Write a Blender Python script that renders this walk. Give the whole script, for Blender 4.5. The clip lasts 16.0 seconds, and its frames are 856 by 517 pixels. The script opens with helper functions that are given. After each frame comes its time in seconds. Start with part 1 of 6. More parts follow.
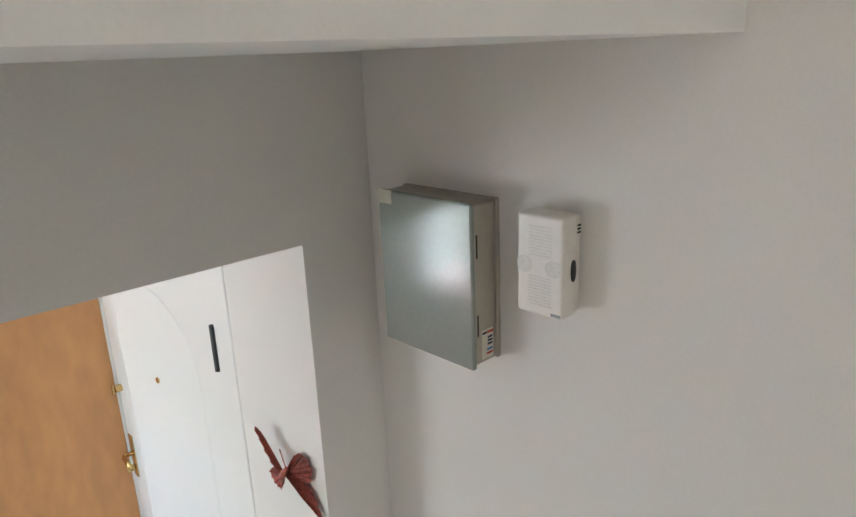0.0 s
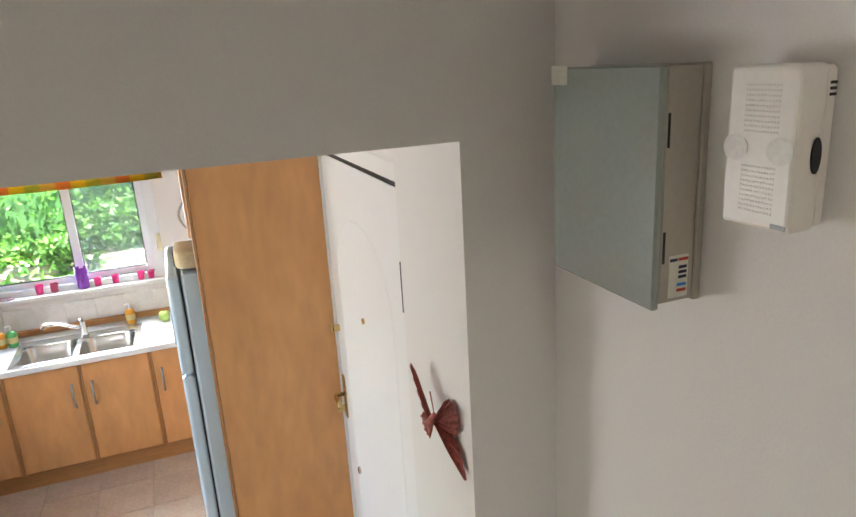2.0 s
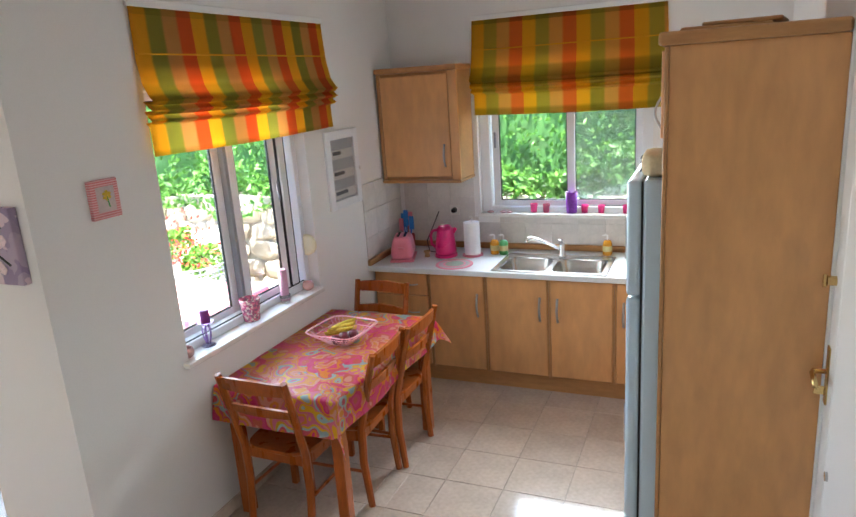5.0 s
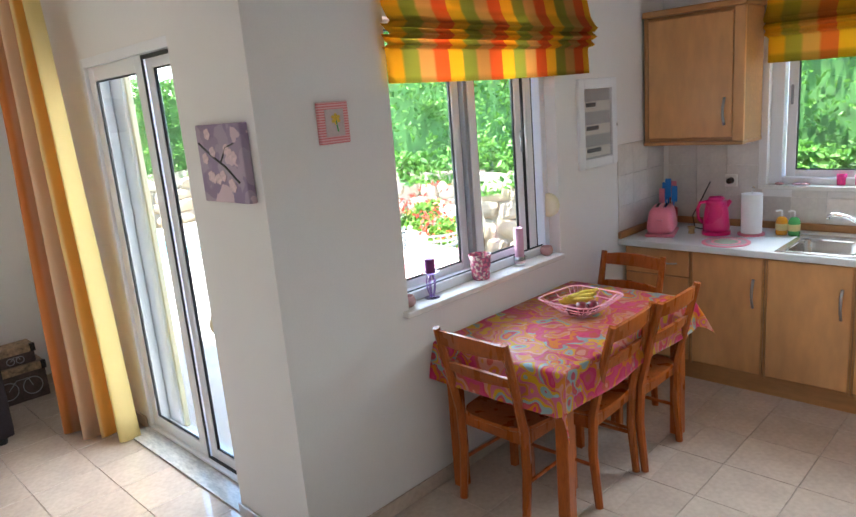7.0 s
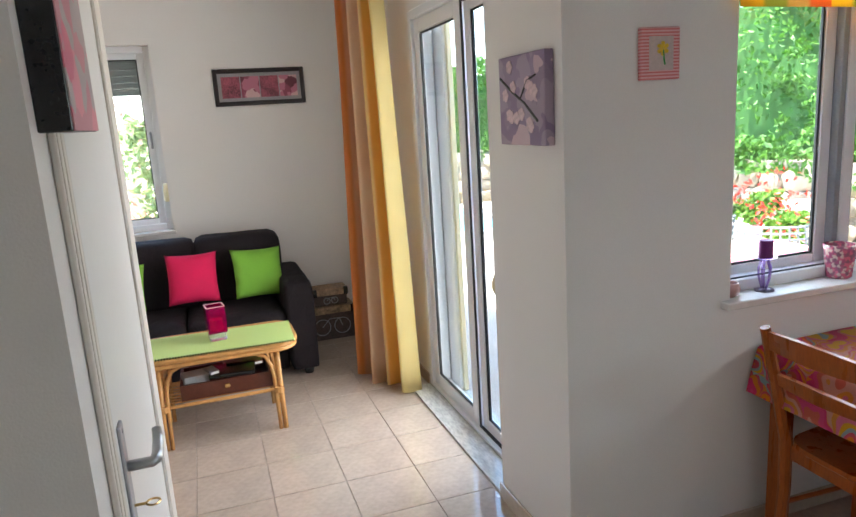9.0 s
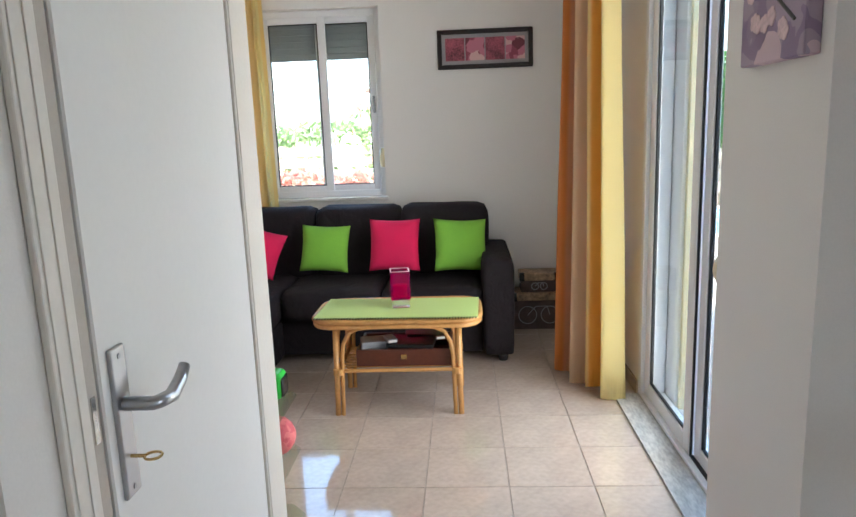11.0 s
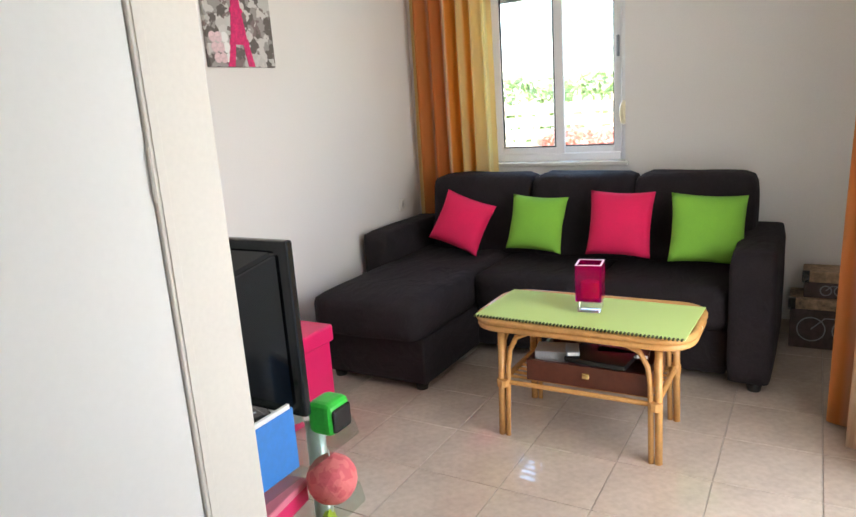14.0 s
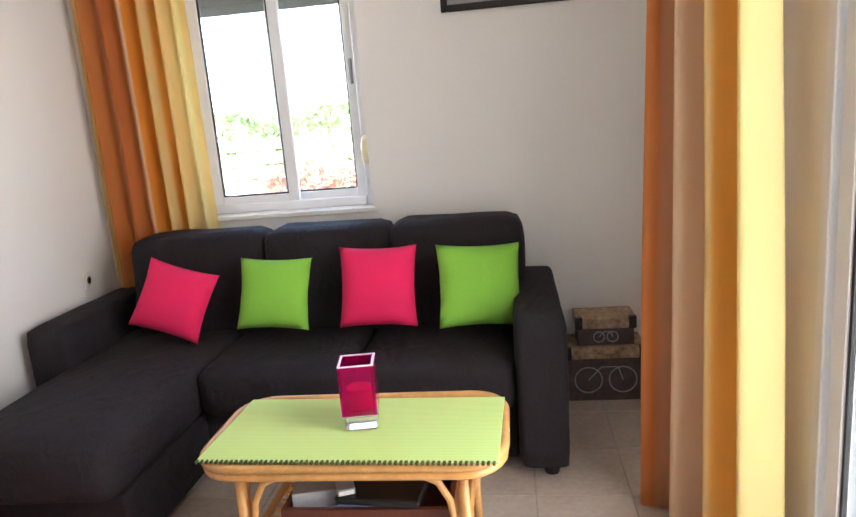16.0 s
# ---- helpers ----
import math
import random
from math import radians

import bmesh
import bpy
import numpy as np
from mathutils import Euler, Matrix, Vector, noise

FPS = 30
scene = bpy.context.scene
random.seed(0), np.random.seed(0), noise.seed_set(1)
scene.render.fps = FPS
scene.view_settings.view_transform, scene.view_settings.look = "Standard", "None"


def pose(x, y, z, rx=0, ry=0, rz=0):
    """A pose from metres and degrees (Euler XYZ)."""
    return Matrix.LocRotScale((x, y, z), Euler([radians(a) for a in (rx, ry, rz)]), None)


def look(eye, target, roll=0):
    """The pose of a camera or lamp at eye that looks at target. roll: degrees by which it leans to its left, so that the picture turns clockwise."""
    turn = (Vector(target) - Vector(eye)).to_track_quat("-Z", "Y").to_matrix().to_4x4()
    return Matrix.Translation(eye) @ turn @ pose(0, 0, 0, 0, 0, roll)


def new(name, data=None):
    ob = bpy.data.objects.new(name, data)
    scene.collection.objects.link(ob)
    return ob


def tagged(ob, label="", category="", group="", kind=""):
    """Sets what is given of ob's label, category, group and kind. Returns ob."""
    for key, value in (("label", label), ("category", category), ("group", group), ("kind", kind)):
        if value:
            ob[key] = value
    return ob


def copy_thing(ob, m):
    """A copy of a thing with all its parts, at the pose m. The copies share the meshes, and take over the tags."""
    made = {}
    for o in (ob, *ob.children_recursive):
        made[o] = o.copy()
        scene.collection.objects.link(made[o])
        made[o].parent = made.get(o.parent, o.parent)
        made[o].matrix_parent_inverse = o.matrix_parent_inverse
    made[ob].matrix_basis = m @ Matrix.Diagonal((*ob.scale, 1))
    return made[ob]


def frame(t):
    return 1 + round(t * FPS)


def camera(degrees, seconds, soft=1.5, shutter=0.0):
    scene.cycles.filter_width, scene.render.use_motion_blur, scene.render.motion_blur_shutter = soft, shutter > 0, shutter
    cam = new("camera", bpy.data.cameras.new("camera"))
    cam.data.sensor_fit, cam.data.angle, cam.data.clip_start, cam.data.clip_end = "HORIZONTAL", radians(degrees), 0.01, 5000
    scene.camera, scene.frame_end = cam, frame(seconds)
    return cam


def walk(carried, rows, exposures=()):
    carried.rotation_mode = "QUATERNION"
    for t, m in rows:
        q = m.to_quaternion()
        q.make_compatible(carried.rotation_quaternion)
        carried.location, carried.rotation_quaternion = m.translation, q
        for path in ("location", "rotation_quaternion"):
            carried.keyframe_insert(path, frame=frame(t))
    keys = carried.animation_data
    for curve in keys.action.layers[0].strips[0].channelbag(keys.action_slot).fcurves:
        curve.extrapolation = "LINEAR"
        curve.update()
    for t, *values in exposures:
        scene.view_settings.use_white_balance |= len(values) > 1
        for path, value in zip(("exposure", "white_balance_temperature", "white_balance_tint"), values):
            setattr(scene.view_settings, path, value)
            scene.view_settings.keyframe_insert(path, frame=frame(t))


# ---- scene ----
cam = camera(65.1, 16.0)
PATH = [
    (0, (2.463, 1.308, 2.829), (3.776, 2.7, 2.245), -2.4),
    (0.5, (2.532, 1.344, 2.775), (3.724, 2.843, 2.198), -2.7),
    (1, (2.633, 1.366, 2.689), (3.666, 2.992, 2.149), -2.8),
    (1.5, (2.707, 1.363, 2.656), (3.582, 3.083, 2.128), -3.1),
    (2, (2.737, 1.4, 2.591), (3.399, 3.202, 2.03), -3.3),
    (2.5, (2.8, 1.476, 2.49), (3.171, 3.347, 1.89), -3.6),
    (3, (2.852, 1.533, 2.459), (2.917, 3.438, 1.853), -4.5),
    (3.5, (2.897, 1.596, 2.385), (2.655, 3.494, 1.802), -4.3),
    (4, (2.96, 1.643, 2.293), (2.475, 3.506, 1.751), -3.8),
    (4.2, (2.978, 1.652, 2.275), (2.433, 3.501, 1.743), -3.6),
    (6.3, (2.768, 1.969, 1.943), (1.605, 3.524, 1.462), -5.2),
    (6.5, (2.755, 2.007, 1.913), (1.526, 3.512, 1.438), -5.1),
    (7, (2.756, 2.089, 1.837), (1.373, 3.461, 1.385), -4.8),
    (7.5, (2.755, 2.134, 1.803), (1.233, 3.356, 1.37), -4.1),
    (8, (2.69, 2.184, 1.717), (1.023, 3.21, 1.306), -3.1),
    (8.5, (2.563, 2.266, 1.677), (0.77, 3.054, 1.275), -3.2),
    (9, (2.478, 2.327, 1.638), (0.618, 2.936, 1.227), -3.6),
    (9.2, (2.439, 2.367, 1.594), (0.552, 2.891, 1.19), -3.3),
    (11.3, (2.04, 2.693, 1.37), (0.09, 2.453, 0.999), -2.6),
    (11.5, (2.02, 2.736, 1.355), (0.084, 2.396, 0.986), -3.0),
    (12, (1.911, 2.91, 1.357), (0.047, 2.294, 0.974), -3.3),
    (12.5, (1.821, 3.014, 1.358), (0.028, 2.229, 0.947), -3.3),
    (13, (1.632, 3.039, 1.354), (-0.105, 2.151, 0.917), -3.0),
    (13.5, (1.434, 3.041, 1.355), (-0.266, 2.095, 0.892), -3.7),
    (14, (1.231, 3.046, 1.354), (-0.448, 2.058, 0.901), -4.0),
    (14.5, (1.031, 3.028, 1.365), (-0.637, 2.004, 0.953), -4.1),
    (15, (0.859, 2.938, 1.359), (-0.879, 2.031, 0.964), -5.0),
    (15.5, (0.654, 2.808, 1.388), (-1.214, 2.216, 0.991), -5.2),
    (16, (0.477, 2.765, 1.365), (-1.461, 2.506, 0.945), -4.7),
]
walk(cam, [(t, look(eye, target, roll)) for t, eye, target, roll in PATH], [(0, 4.5, 6150, 8), (1, 4.48, 6600, 10), (2, 4.4, 6600, 10), (3, 4.3, 6550, 10), (4.2, 4.1, 6500, 10), (6.5, 3.8, 6150, 8), (7.5, 3.8, 6400, 10), (8.2, 3.68, 6400, 10), (9, 3.55, 6350, 10), (11.5, 3.48, 6150, 8), (12.5, 3.55, 6350, 9), (14.5, 3.72, 6550, 10), (15.3, 3.85, 6550, 12), (16, 3.95, 6500, 13)])

# ---- world, sun, lamps ----
W = bpy.data.worlds.new("world")
scene.world = W
W.use_nodes = True
sky = W.node_tree.nodes.new("ShaderNodeTexSky")
sky.sky_type, sky.sun_disc = "NISHITA", False
sky.sun_elevation, sky.sun_rotation = radians(74), radians(155)
W.node_tree.links.new(sky.outputs[0], W.node_tree.nodes["Background"].inputs[0])
W.node_tree.nodes["Background"].inputs[1].default_value = 0.15
sun = new("sun", bpy.data.lights.new("sun", "SUN"))
sun.data.energy, sun.data.angle, sun.data.color = 3.2, radians(0.5), (1.0, 0.96, 0.90)
sun.matrix_world = look((0.42 * 10, -0.9 * 10, 34.6), (0, 0, 0))
# daylight entering by the terrace door, the table window and the kitchen window
for nm, loc, aim, sx, sy, power, spread in (("terrace_daylight", (-0.62, 3.50, 1.12), (-1.40, 0.0, 1.0), 1.10, 2.05, 2.5, 150), ("window_daylight", (0.44, 4.65, 1.50), (4.0, 4.0, 1.7), 1.05, 0.95, 1.7, 140), ("kitchen_daylight", (2.03, 6.57, 1.55), (2.55, 4.0, 0.0), 0.95, 0.70, 1.7, 95)):
    ar = new(nm, bpy.data.lights.new(nm, "AREA"))
    ar.data.shape, ar.data.size, ar.data.size_y, ar.data.energy, ar.data.spread = "RECTANGLE", sx, sy, power, radians(spread)
    ar.data.color = (1.0, 0.98, 0.955) if nm == "terrace_daylight" else (0.87, 0.95, 1.0)
    ar.matrix_world = look(loc, aim)
# warm lamp of the upper landing, behind the start of the walk
hall = new("landing_lamp", bpy.data.lights.new("landing_lamp", "POINT"))
hall.data.energy, hall.data.color, hall.data.shadow_soft_size = 0.8, (1.0, 0.95, 0.885), 0.25
hall.location = (2.5, -0.2, 4.3)


# ---- materials ----
def nd(m, kind, **props):
    n = m.node_tree.nodes.new(kind)
    for k, v in props.items():
        if k in n.inputs:
            n.inputs[k].default_value = v
    return n


def lk(m, a, b):
    m.node_tree.links.new(a, b)


def mat(name, col, rough=0.6, metal=0.0, var=0.10, scale=6.0, fine=90.0, bump=0.08, coat=0.0, stretch=(1, 1, 1), spec=0.5, space="Object"):
    """Principled surface with colour drift at two scales, uneven gloss and fine relief."""
    m = bpy.data.materials.new(name)
    m.use_nodes = True
    b = m.node_tree.nodes["Principled BSDF"]
    b.inputs["Metallic"].default_value = metal
    b.inputs["Coat Weight"].default_value = coat
    b.inputs["Specular IOR Level"].default_value = spec
    tc = nd(m, "ShaderNodeTexCoord")
    mp = nd(m, "ShaderNodeMapping", Scale=stretch)
    lk(m, tc.outputs[space], mp.inputs[0])
    n1 = nd(m, "ShaderNodeTexNoise", Scale=scale, Detail=4.0)
    n2 = nd(m, "ShaderNodeTexNoise", Scale=fine, Detail=3.0)
    lk(m, mp.outputs[0], n1.inputs["Vector"])
    lk(m, mp.outputs[0], n2.inputs["Vector"])
    add = nd(m, "ShaderNodeMath")
    add.operation = "ADD"
    lk(m, n1.outputs[0], add.inputs[0])
    lk(m, n2.outputs[0], add.inputs[1])
    ramp = nd(m, "ShaderNodeMapRange")
    ramp.inputs[1].default_value, ramp.inputs[2].default_value = 0.7, 1.3
    ramp.inputs[3].default_value, ramp.inputs[4].default_value = 0.0, 1.0
    lk(m, add.outputs[0], ramp.inputs[0])
    mix = nd(m, "ShaderNodeMix")
    mix.data_type = "RGBA"
    mix.inputs[6].default_value = (*[c * (1 - var) for c in col], 1)
    mix.inputs[7].default_value = (*[min(1, c * (1 + var)) for c in col], 1)
    lk(m, ramp.outputs[0], mix.inputs[0])
    lk(m, mix.outputs[2], b.inputs["Base Color"])
    rr = nd(m, "ShaderNodeMapRange")
    rr.inputs[3].default_value, rr.inputs[4].default_value = rough * 0.85, min(1, rough * 1.15)
    lk(m, n1.outputs[0], rr.inputs[0])
    lk(m, rr.outputs[0], b.inputs["Roughness"])
    if bump:
        bp = nd(m, "ShaderNodeBump", Strength=bump, Distance=0.004)
        lk(m, n2.outputs[0], bp.inputs["Height"])
        lk(m, bp.outputs[0], b.inputs["Normal"])
    return m


def bands(name, stops, axis=0, period=0.4, space="UV", rough=0.85, cross=None, cross_dark=0.75, trans=0.0):
    """Woven cloth with soft-edged stripes across its width; cross: bands down its length."""
    m = bpy.data.materials.new(name)
    m.use_nodes = True
    b = m.node_tree.nodes["Principled BSDF"]
    b.inputs["Roughness"].default_value = rough
    tc = nd(m, "ShaderNodeTexCoord")
    sp = nd(m, "ShaderNodeSeparateXYZ")
    lk(m, tc.outputs[space], sp.inputs[0])
    dv = nd(m, "ShaderNodeMath")
    dv.operation = "DIVIDE"
    dv.inputs[1].default_value = period
    lk(m, sp.outputs[axis], dv.inputs[0])
    fr = nd(m, "ShaderNodeMath")
    fr.operation = "FRACT"
    lk(m, dv.outputs[0], fr.inputs[0])
    cr = nd(m, "ShaderNodeValToRGB")
    e = cr.color_ramp.elements
    n = len(stops)
    while len(e) < 2 * n:
        e.new(0.5)
    for i, c in enumerate(stops):
        e[2 * i].position, e[2 * i + 1].position = (i + 0.08) / n, (i + 0.92) / n
    for i, c in enumerate(stops):
        e[2 * i].color = e[2 * i + 1].color = (*c, 1)
    lk(m, fr.outputs[0], cr.inputs[0])
    out = cr.outputs[0]
    if cross:
        d2 = nd(m, "ShaderNodeMath")
        d2.operation = "DIVIDE"
        d2.inputs[1].default_value = cross
        lk(m, sp.outputs[1], d2.inputs[0])
        f2 = nd(m, "ShaderNodeMath")
        f2.operation = "FRACT"
        lk(m, d2.outputs[0], f2.inputs[0])
        g2 = nd(m, "ShaderNodeValToRGB")
        q = g2.color_ramp.elements
        q[0].position, q[1].position = 0.58, 0.62
        q[0].color = (1, 1, 1, 1)
        q[1].color = (cross_dark, cross_dark * 1.03, cross_dark * 0.8, 1)
        lk(m, f2.outputs[0], g2.inputs[0])
        mu = nd(m, "ShaderNodeMix")
        mu.data_type, mu.blend_type = "RGBA", "MULTIPLY"
        mu.inputs[0].default_value = 1
        lk(m, out, mu.inputs[6])
        lk(m, g2.outputs[0], mu.inputs[7])
        out = mu.outputs[2]
    no = nd(m, "ShaderNodeTexNoise", Scale=400.0)
    lk(m, tc.outputs[space], no.inputs["Vector"])
    bp = nd(m, "ShaderNodeBump", Strength=0.15, Distance=0.002)
    lk(m, no.outputs[0], bp.inputs["Height"])
    lk(m, bp.outputs[0], b.inputs["Normal"])
    lk(m, out, b.inputs["Base Color"])
    if trans:
        t = nd(m, "ShaderNodeBsdfTranslucent")
        lk(m, out, t.inputs[0])
        mx = nd(m, "ShaderNodeMixShader")
        mx.inputs[0].default_value = trans
        lk(m, b.outputs[0], mx.inputs[1])
        lk(m, t.outputs[0], mx.inputs[2])
        lk(m, mx.outputs[0], m.node_tree.nodes["Material Output"].inputs[0])
    return m


def glass(name, col=(1, 1, 1), rough=0.0, clear=0.9):
    """Thin pane: clear with a mirror-like sheen that grows at a slant."""
    m = bpy.data.materials.new(name)
    m.use_nodes = True
    t = m.node_tree
    t.nodes.remove(t.nodes["Principled BSDF"])
    tr = nd(m, "ShaderNodeBsdfTransparent")
    tr.inputs[0].default_value = (*[c * clear for c in col], 1)
    gl = nd(m, "ShaderNodeBsdfGlossy", Roughness=rough)
    lw = nd(m, "ShaderNodeLayerWeight", Blend=0.5)
    pw = nd(m, "ShaderNodeMath")
    pw.operation = "POWER"
    pw.inputs[1].default_value = 4.0
    lk(m, lw.outputs["Facing"], pw.inputs[0])
    fr = nd(m, "ShaderNodeMapRange")
    fr.inputs[3].default_value, fr.inputs[4].default_value = 0.03, 0.4
    lk(m, pw.outputs[0], fr.inputs[0])
    mx = nd(m, "ShaderNodeMixShader")
    lk(m, fr.outputs[0], mx.inputs[0])
    lk(m, tr.outputs[0], mx.inputs[1])
    lk(m, gl.outputs[0], mx.inputs[2])
    lk(m, mx.outputs[0], t.nodes["Material Output"].inputs[0])
    return m


def solid_glass(name, col, rough=0.02):
    m = mat(name, col, rough, bump=0, var=0.03)
    b = m.node_tree.nodes["Principled BSDF"]
    b.inputs["Transmission Weight"].default_value = 0.85
    b.inputs["IOR"].default_value = 1.45
    return m


def voro(name, cols, scale=8.0, rough=0.7, space="Object", rings=0.0, stretch=(1, 1, 1), warp=0.5):
    """Printed or mottled pattern of rounded patches, with rings inside them if wanted."""
    m = bpy.data.materials.new(name)
    m.use_nodes = True
    b = m.node_tree.nodes["Principled BSDF"]
    b.inputs["Roughness"].default_value = rough
    tc = nd(m, "ShaderNodeTexCoord")
    mp = nd(m, "ShaderNodeMapping", Scale=stretch)
    lk(m, tc.outputs[space], mp.inputs[0])
    no = nd(m, "ShaderNodeTexNoise", Scale=scale * 0.9, Detail=2.0)
    lk(m, mp.outputs[0], no.inputs["Vector"])
    wm = nd(m, "ShaderNodeMix")
    wm.data_type, wm.blend_type = "RGBA", "LINEAR_LIGHT"
    wm.inputs[0].default_value = warp / scale
    lk(m, mp.outputs[0], wm.inputs[6])
    lk(m, no.outputs[1], wm.inputs[7])
    vo = nd(m, "ShaderNodeTexVoronoi", Scale=scale)
    lk(m, wm.outputs[2], vo.inputs["Vector"])
    sp = nd(m, "ShaderNodeSeparateColor")
    lk(m, vo.outputs["Color"], sp.inputs[0])
    val = sp.outputs[0]
    if rings:
        mu = nd(m, "ShaderNodeMath")
        mu.operation = "MULTIPLY_ADD"
        mu.inputs[1].default_value = rings
        lk(m, vo.outputs["Distance"], mu.inputs[0])
        lk(m, val, mu.inputs[2])
        fr = nd(m, "ShaderNodeMath")
        fr.operation = "FRACT"
        lk(m, mu.outputs[0], fr.inputs[0])
        val = fr.outputs[0]
    cr = nd(m, "ShaderNodeValToRGB")
    cr.color_ramp.interpolation = "CONSTANT"
    e = cr.color_ramp.elements
    while len(e) < len(cols):
        e.new(0.5)
    for i, c in enumerate(cols):
        e[i].position = i / len(cols)
    for i, c in enumerate(cols):
        e[i].color = (*c, 1)
    lk(m, val, cr.inputs[0])
    lk(m, cr.outputs[0], b.inputs["Base Color"])
    return m


def leafy(name, a, c, rough=0.5):
    """Foliage whose tone changes from leaf to leaf and lets some light through."""
    m = bpy.data.materials.new(name)
    m.use_nodes = True
    b = m.node_tree.nodes["Principled BSDF"]
    b.inputs["Roughness"].default_value = rough
    g = nd(m, "ShaderNodeNewGeometry")
    cr = nd(m, "ShaderNodeValToRGB")
    cr.color_ramp.elements[0].color, cr.color_ramp.elements[1].color = (*a, 1), (*c, 1)
    lk(m, g.outputs["Random Per Island"], cr.inputs[0])
    lk(m, cr.outputs[0], b.inputs["Base Color"])
    t = nd(m, "ShaderNodeBsdfTranslucent")
    lk(m, cr.outputs[0], t.inputs[0])
    mx = nd(m, "ShaderNodeMixShader")
    mx.inputs[0].default_value = 0.4
    lk(m, b.outputs[0], mx.inputs[1])
    lk(m, t.outputs[0], mx.inputs[2])
    lk(m, mx.outputs[0], m.node_tree.nodes["Material Output"].inputs[0])
    return m


def per_object(m, amount=0.12):
    """Lets pieces that share a material differ in tone."""
    b = m.node_tree.nodes["Principled BSDF"]
    src = b.inputs["Base Color"].links[0].from_socket
    oi = nd(m, "ShaderNodeObjectInfo")
    mr = nd(m, "ShaderNodeMapRange")
    mr.inputs[3].default_value, mr.inputs[4].default_value = 1 - amount, 1 + amount
    lk(m, oi.outputs["Random"], mr.inputs[0])
    hs = nd(m, "ShaderNodeHueSaturation")
    lk(m, mr.outputs[0], hs.inputs["Value"])
    lk(m, src, hs.inputs["Color"])
    lk(m, hs.outputs[0], b.inputs["Base Color"])
    return m


PAINT = mat("wall_paint", (0.82, 0.79, 0.757), 0.8, var=0.025, scale=1.2, fine=220, bump=0.12)
CEIL = mat("ceiling_paint", (0.82, 0.81, 0.795), 0.85, var=0.02, scale=1.0, fine=200, bump=0.08)
TILE = per_object(mat("beige_floor_tile", (0.575, 0.47, 0.385), 0.11, var=0.10, scale=5, fine=40, bump=0.008, coat=1.0), 0.05)
TILE.node_tree.nodes["Principled BSDF"].inputs["Coat Roughness"].default_value = 0.035
GROUT = mat("grout", (0.42, 0.36, 0.30), 0.9, var=0.12)
MARBLE = mat("marble_sill", (0.80, 0.77, 0.72), 0.22, var=0.06, scale=7, fine=30, bump=0.01)
THRESH = mat("grey_marble", (0.55, 0.53, 0.47), 0.15, var=0.25, scale=9, fine=30, bump=0.01, stretch=(1, 3, 1))
WTILE = per_object(mat("wall_tile", (0.70, 0.65, 0.60), 0.18, var=0.07, scale=9, fine=50, bump=0.02), 0.03)
ALU = mat("white_aluminium", (0.82, 0.82, 0.83), 0.35, var=0.02, bump=0.02)
GASKET = mat("black_rubber", (0.012, 0.012, 0.014), 0.5)
WHITE = mat("white_lacquer", (0.83, 0.82, 0.80), 0.42, var=0.015, scale=2, bump=0.0)
CREAM = mat("cream_plastic", (0.80, 0.72, 0.48), 0.4, var=0.04)
PLASTIC = mat("ivory_plastic", (0.80, 0.76, 0.70), 0.35, var=0.03)
BEECH = mat("beech_veneer", (0.67, 0.34, 0.132), 0.36, var=0.11, scale=2.2, fine=8, bump=0.01, stretch=(2.6, 2.6, 0.8))
BEECHX = mat("beech_edge", (0.45, 0.22, 0.08), 0.4, var=0.13, scale=4, fine=24, bump=0.02, stretch=(0.5, 2, 2))
CHERRY = mat("cherry_wood", (0.38, 0.090, 0.014), 0.28, var=0.22, scale=5, fine=50, bump=0.03, stretch=(3, 3, 0.5), spec=0.3)
LAMINATE = mat("pale_laminate", (0.74, 0.76, 0.76), 0.3, var=0.03, fine=200, bump=0.01)
STEEL = mat("brushed_steel", (0.50, 0.49, 0.47), 0.25, 1.0, var=0.06, fine=120, bump=0.02)
CHROME = mat("chrome", (0.75, 0.75, 0.76), 0.1, 1.0, var=0.02, bump=0)
SATIN = mat("satin_nickel", (0.42, 0.43, 0.45), 0.32, 1.0, var=0.03, bump=0.01)
BRASS = mat("brass", (0.62, 0.43, 0.18), 0.25, 1.0, var=0.06, bump=0.01)
BLACK = mat("black_plastic", (0.012, 0.013, 0.015), 0.25, var=0.1, bump=0.01)
SOFA = mat("charcoal_microfibre", (0.019, 0.0148, 0.0175), 0.85, var=0.25, scale=7, fine=160, bump=0.25, spec=0.25)
_b = SOFA.node_tree.nodes["Principled BSDF"]
_n = nd(SOFA, "ShaderNodeTexNoise", Scale=5.0, Detail=3.0, Distortion=1.6)
_t = nd(SOFA, "ShaderNodeTexCoord")
_m = nd(SOFA, "ShaderNodeMapping", Scale=(1.0, 2.2, 1.6))
lk(SOFA, _t.outputs["Object"], _m.inputs[0])
lk(SOFA, _m.outputs[0], _n.inputs["Vector"])
_p = nd(SOFA, "ShaderNodeBump", Strength=0.28, Distance=0.045)
lk(SOFA, _n.outputs[0], _p.inputs["Height"])
lk(SOFA, _b.inputs["Normal"].links[0].from_socket, _p.inputs["Normal"])
lk(SOFA, _p.outputs[0], _b.inputs["Normal"])
PINKC = mat("hot_pink_cloth", (0.78, 0.012, 0.10), 0.85, var=0.08, scale=10, fine=300, bump=0.2)
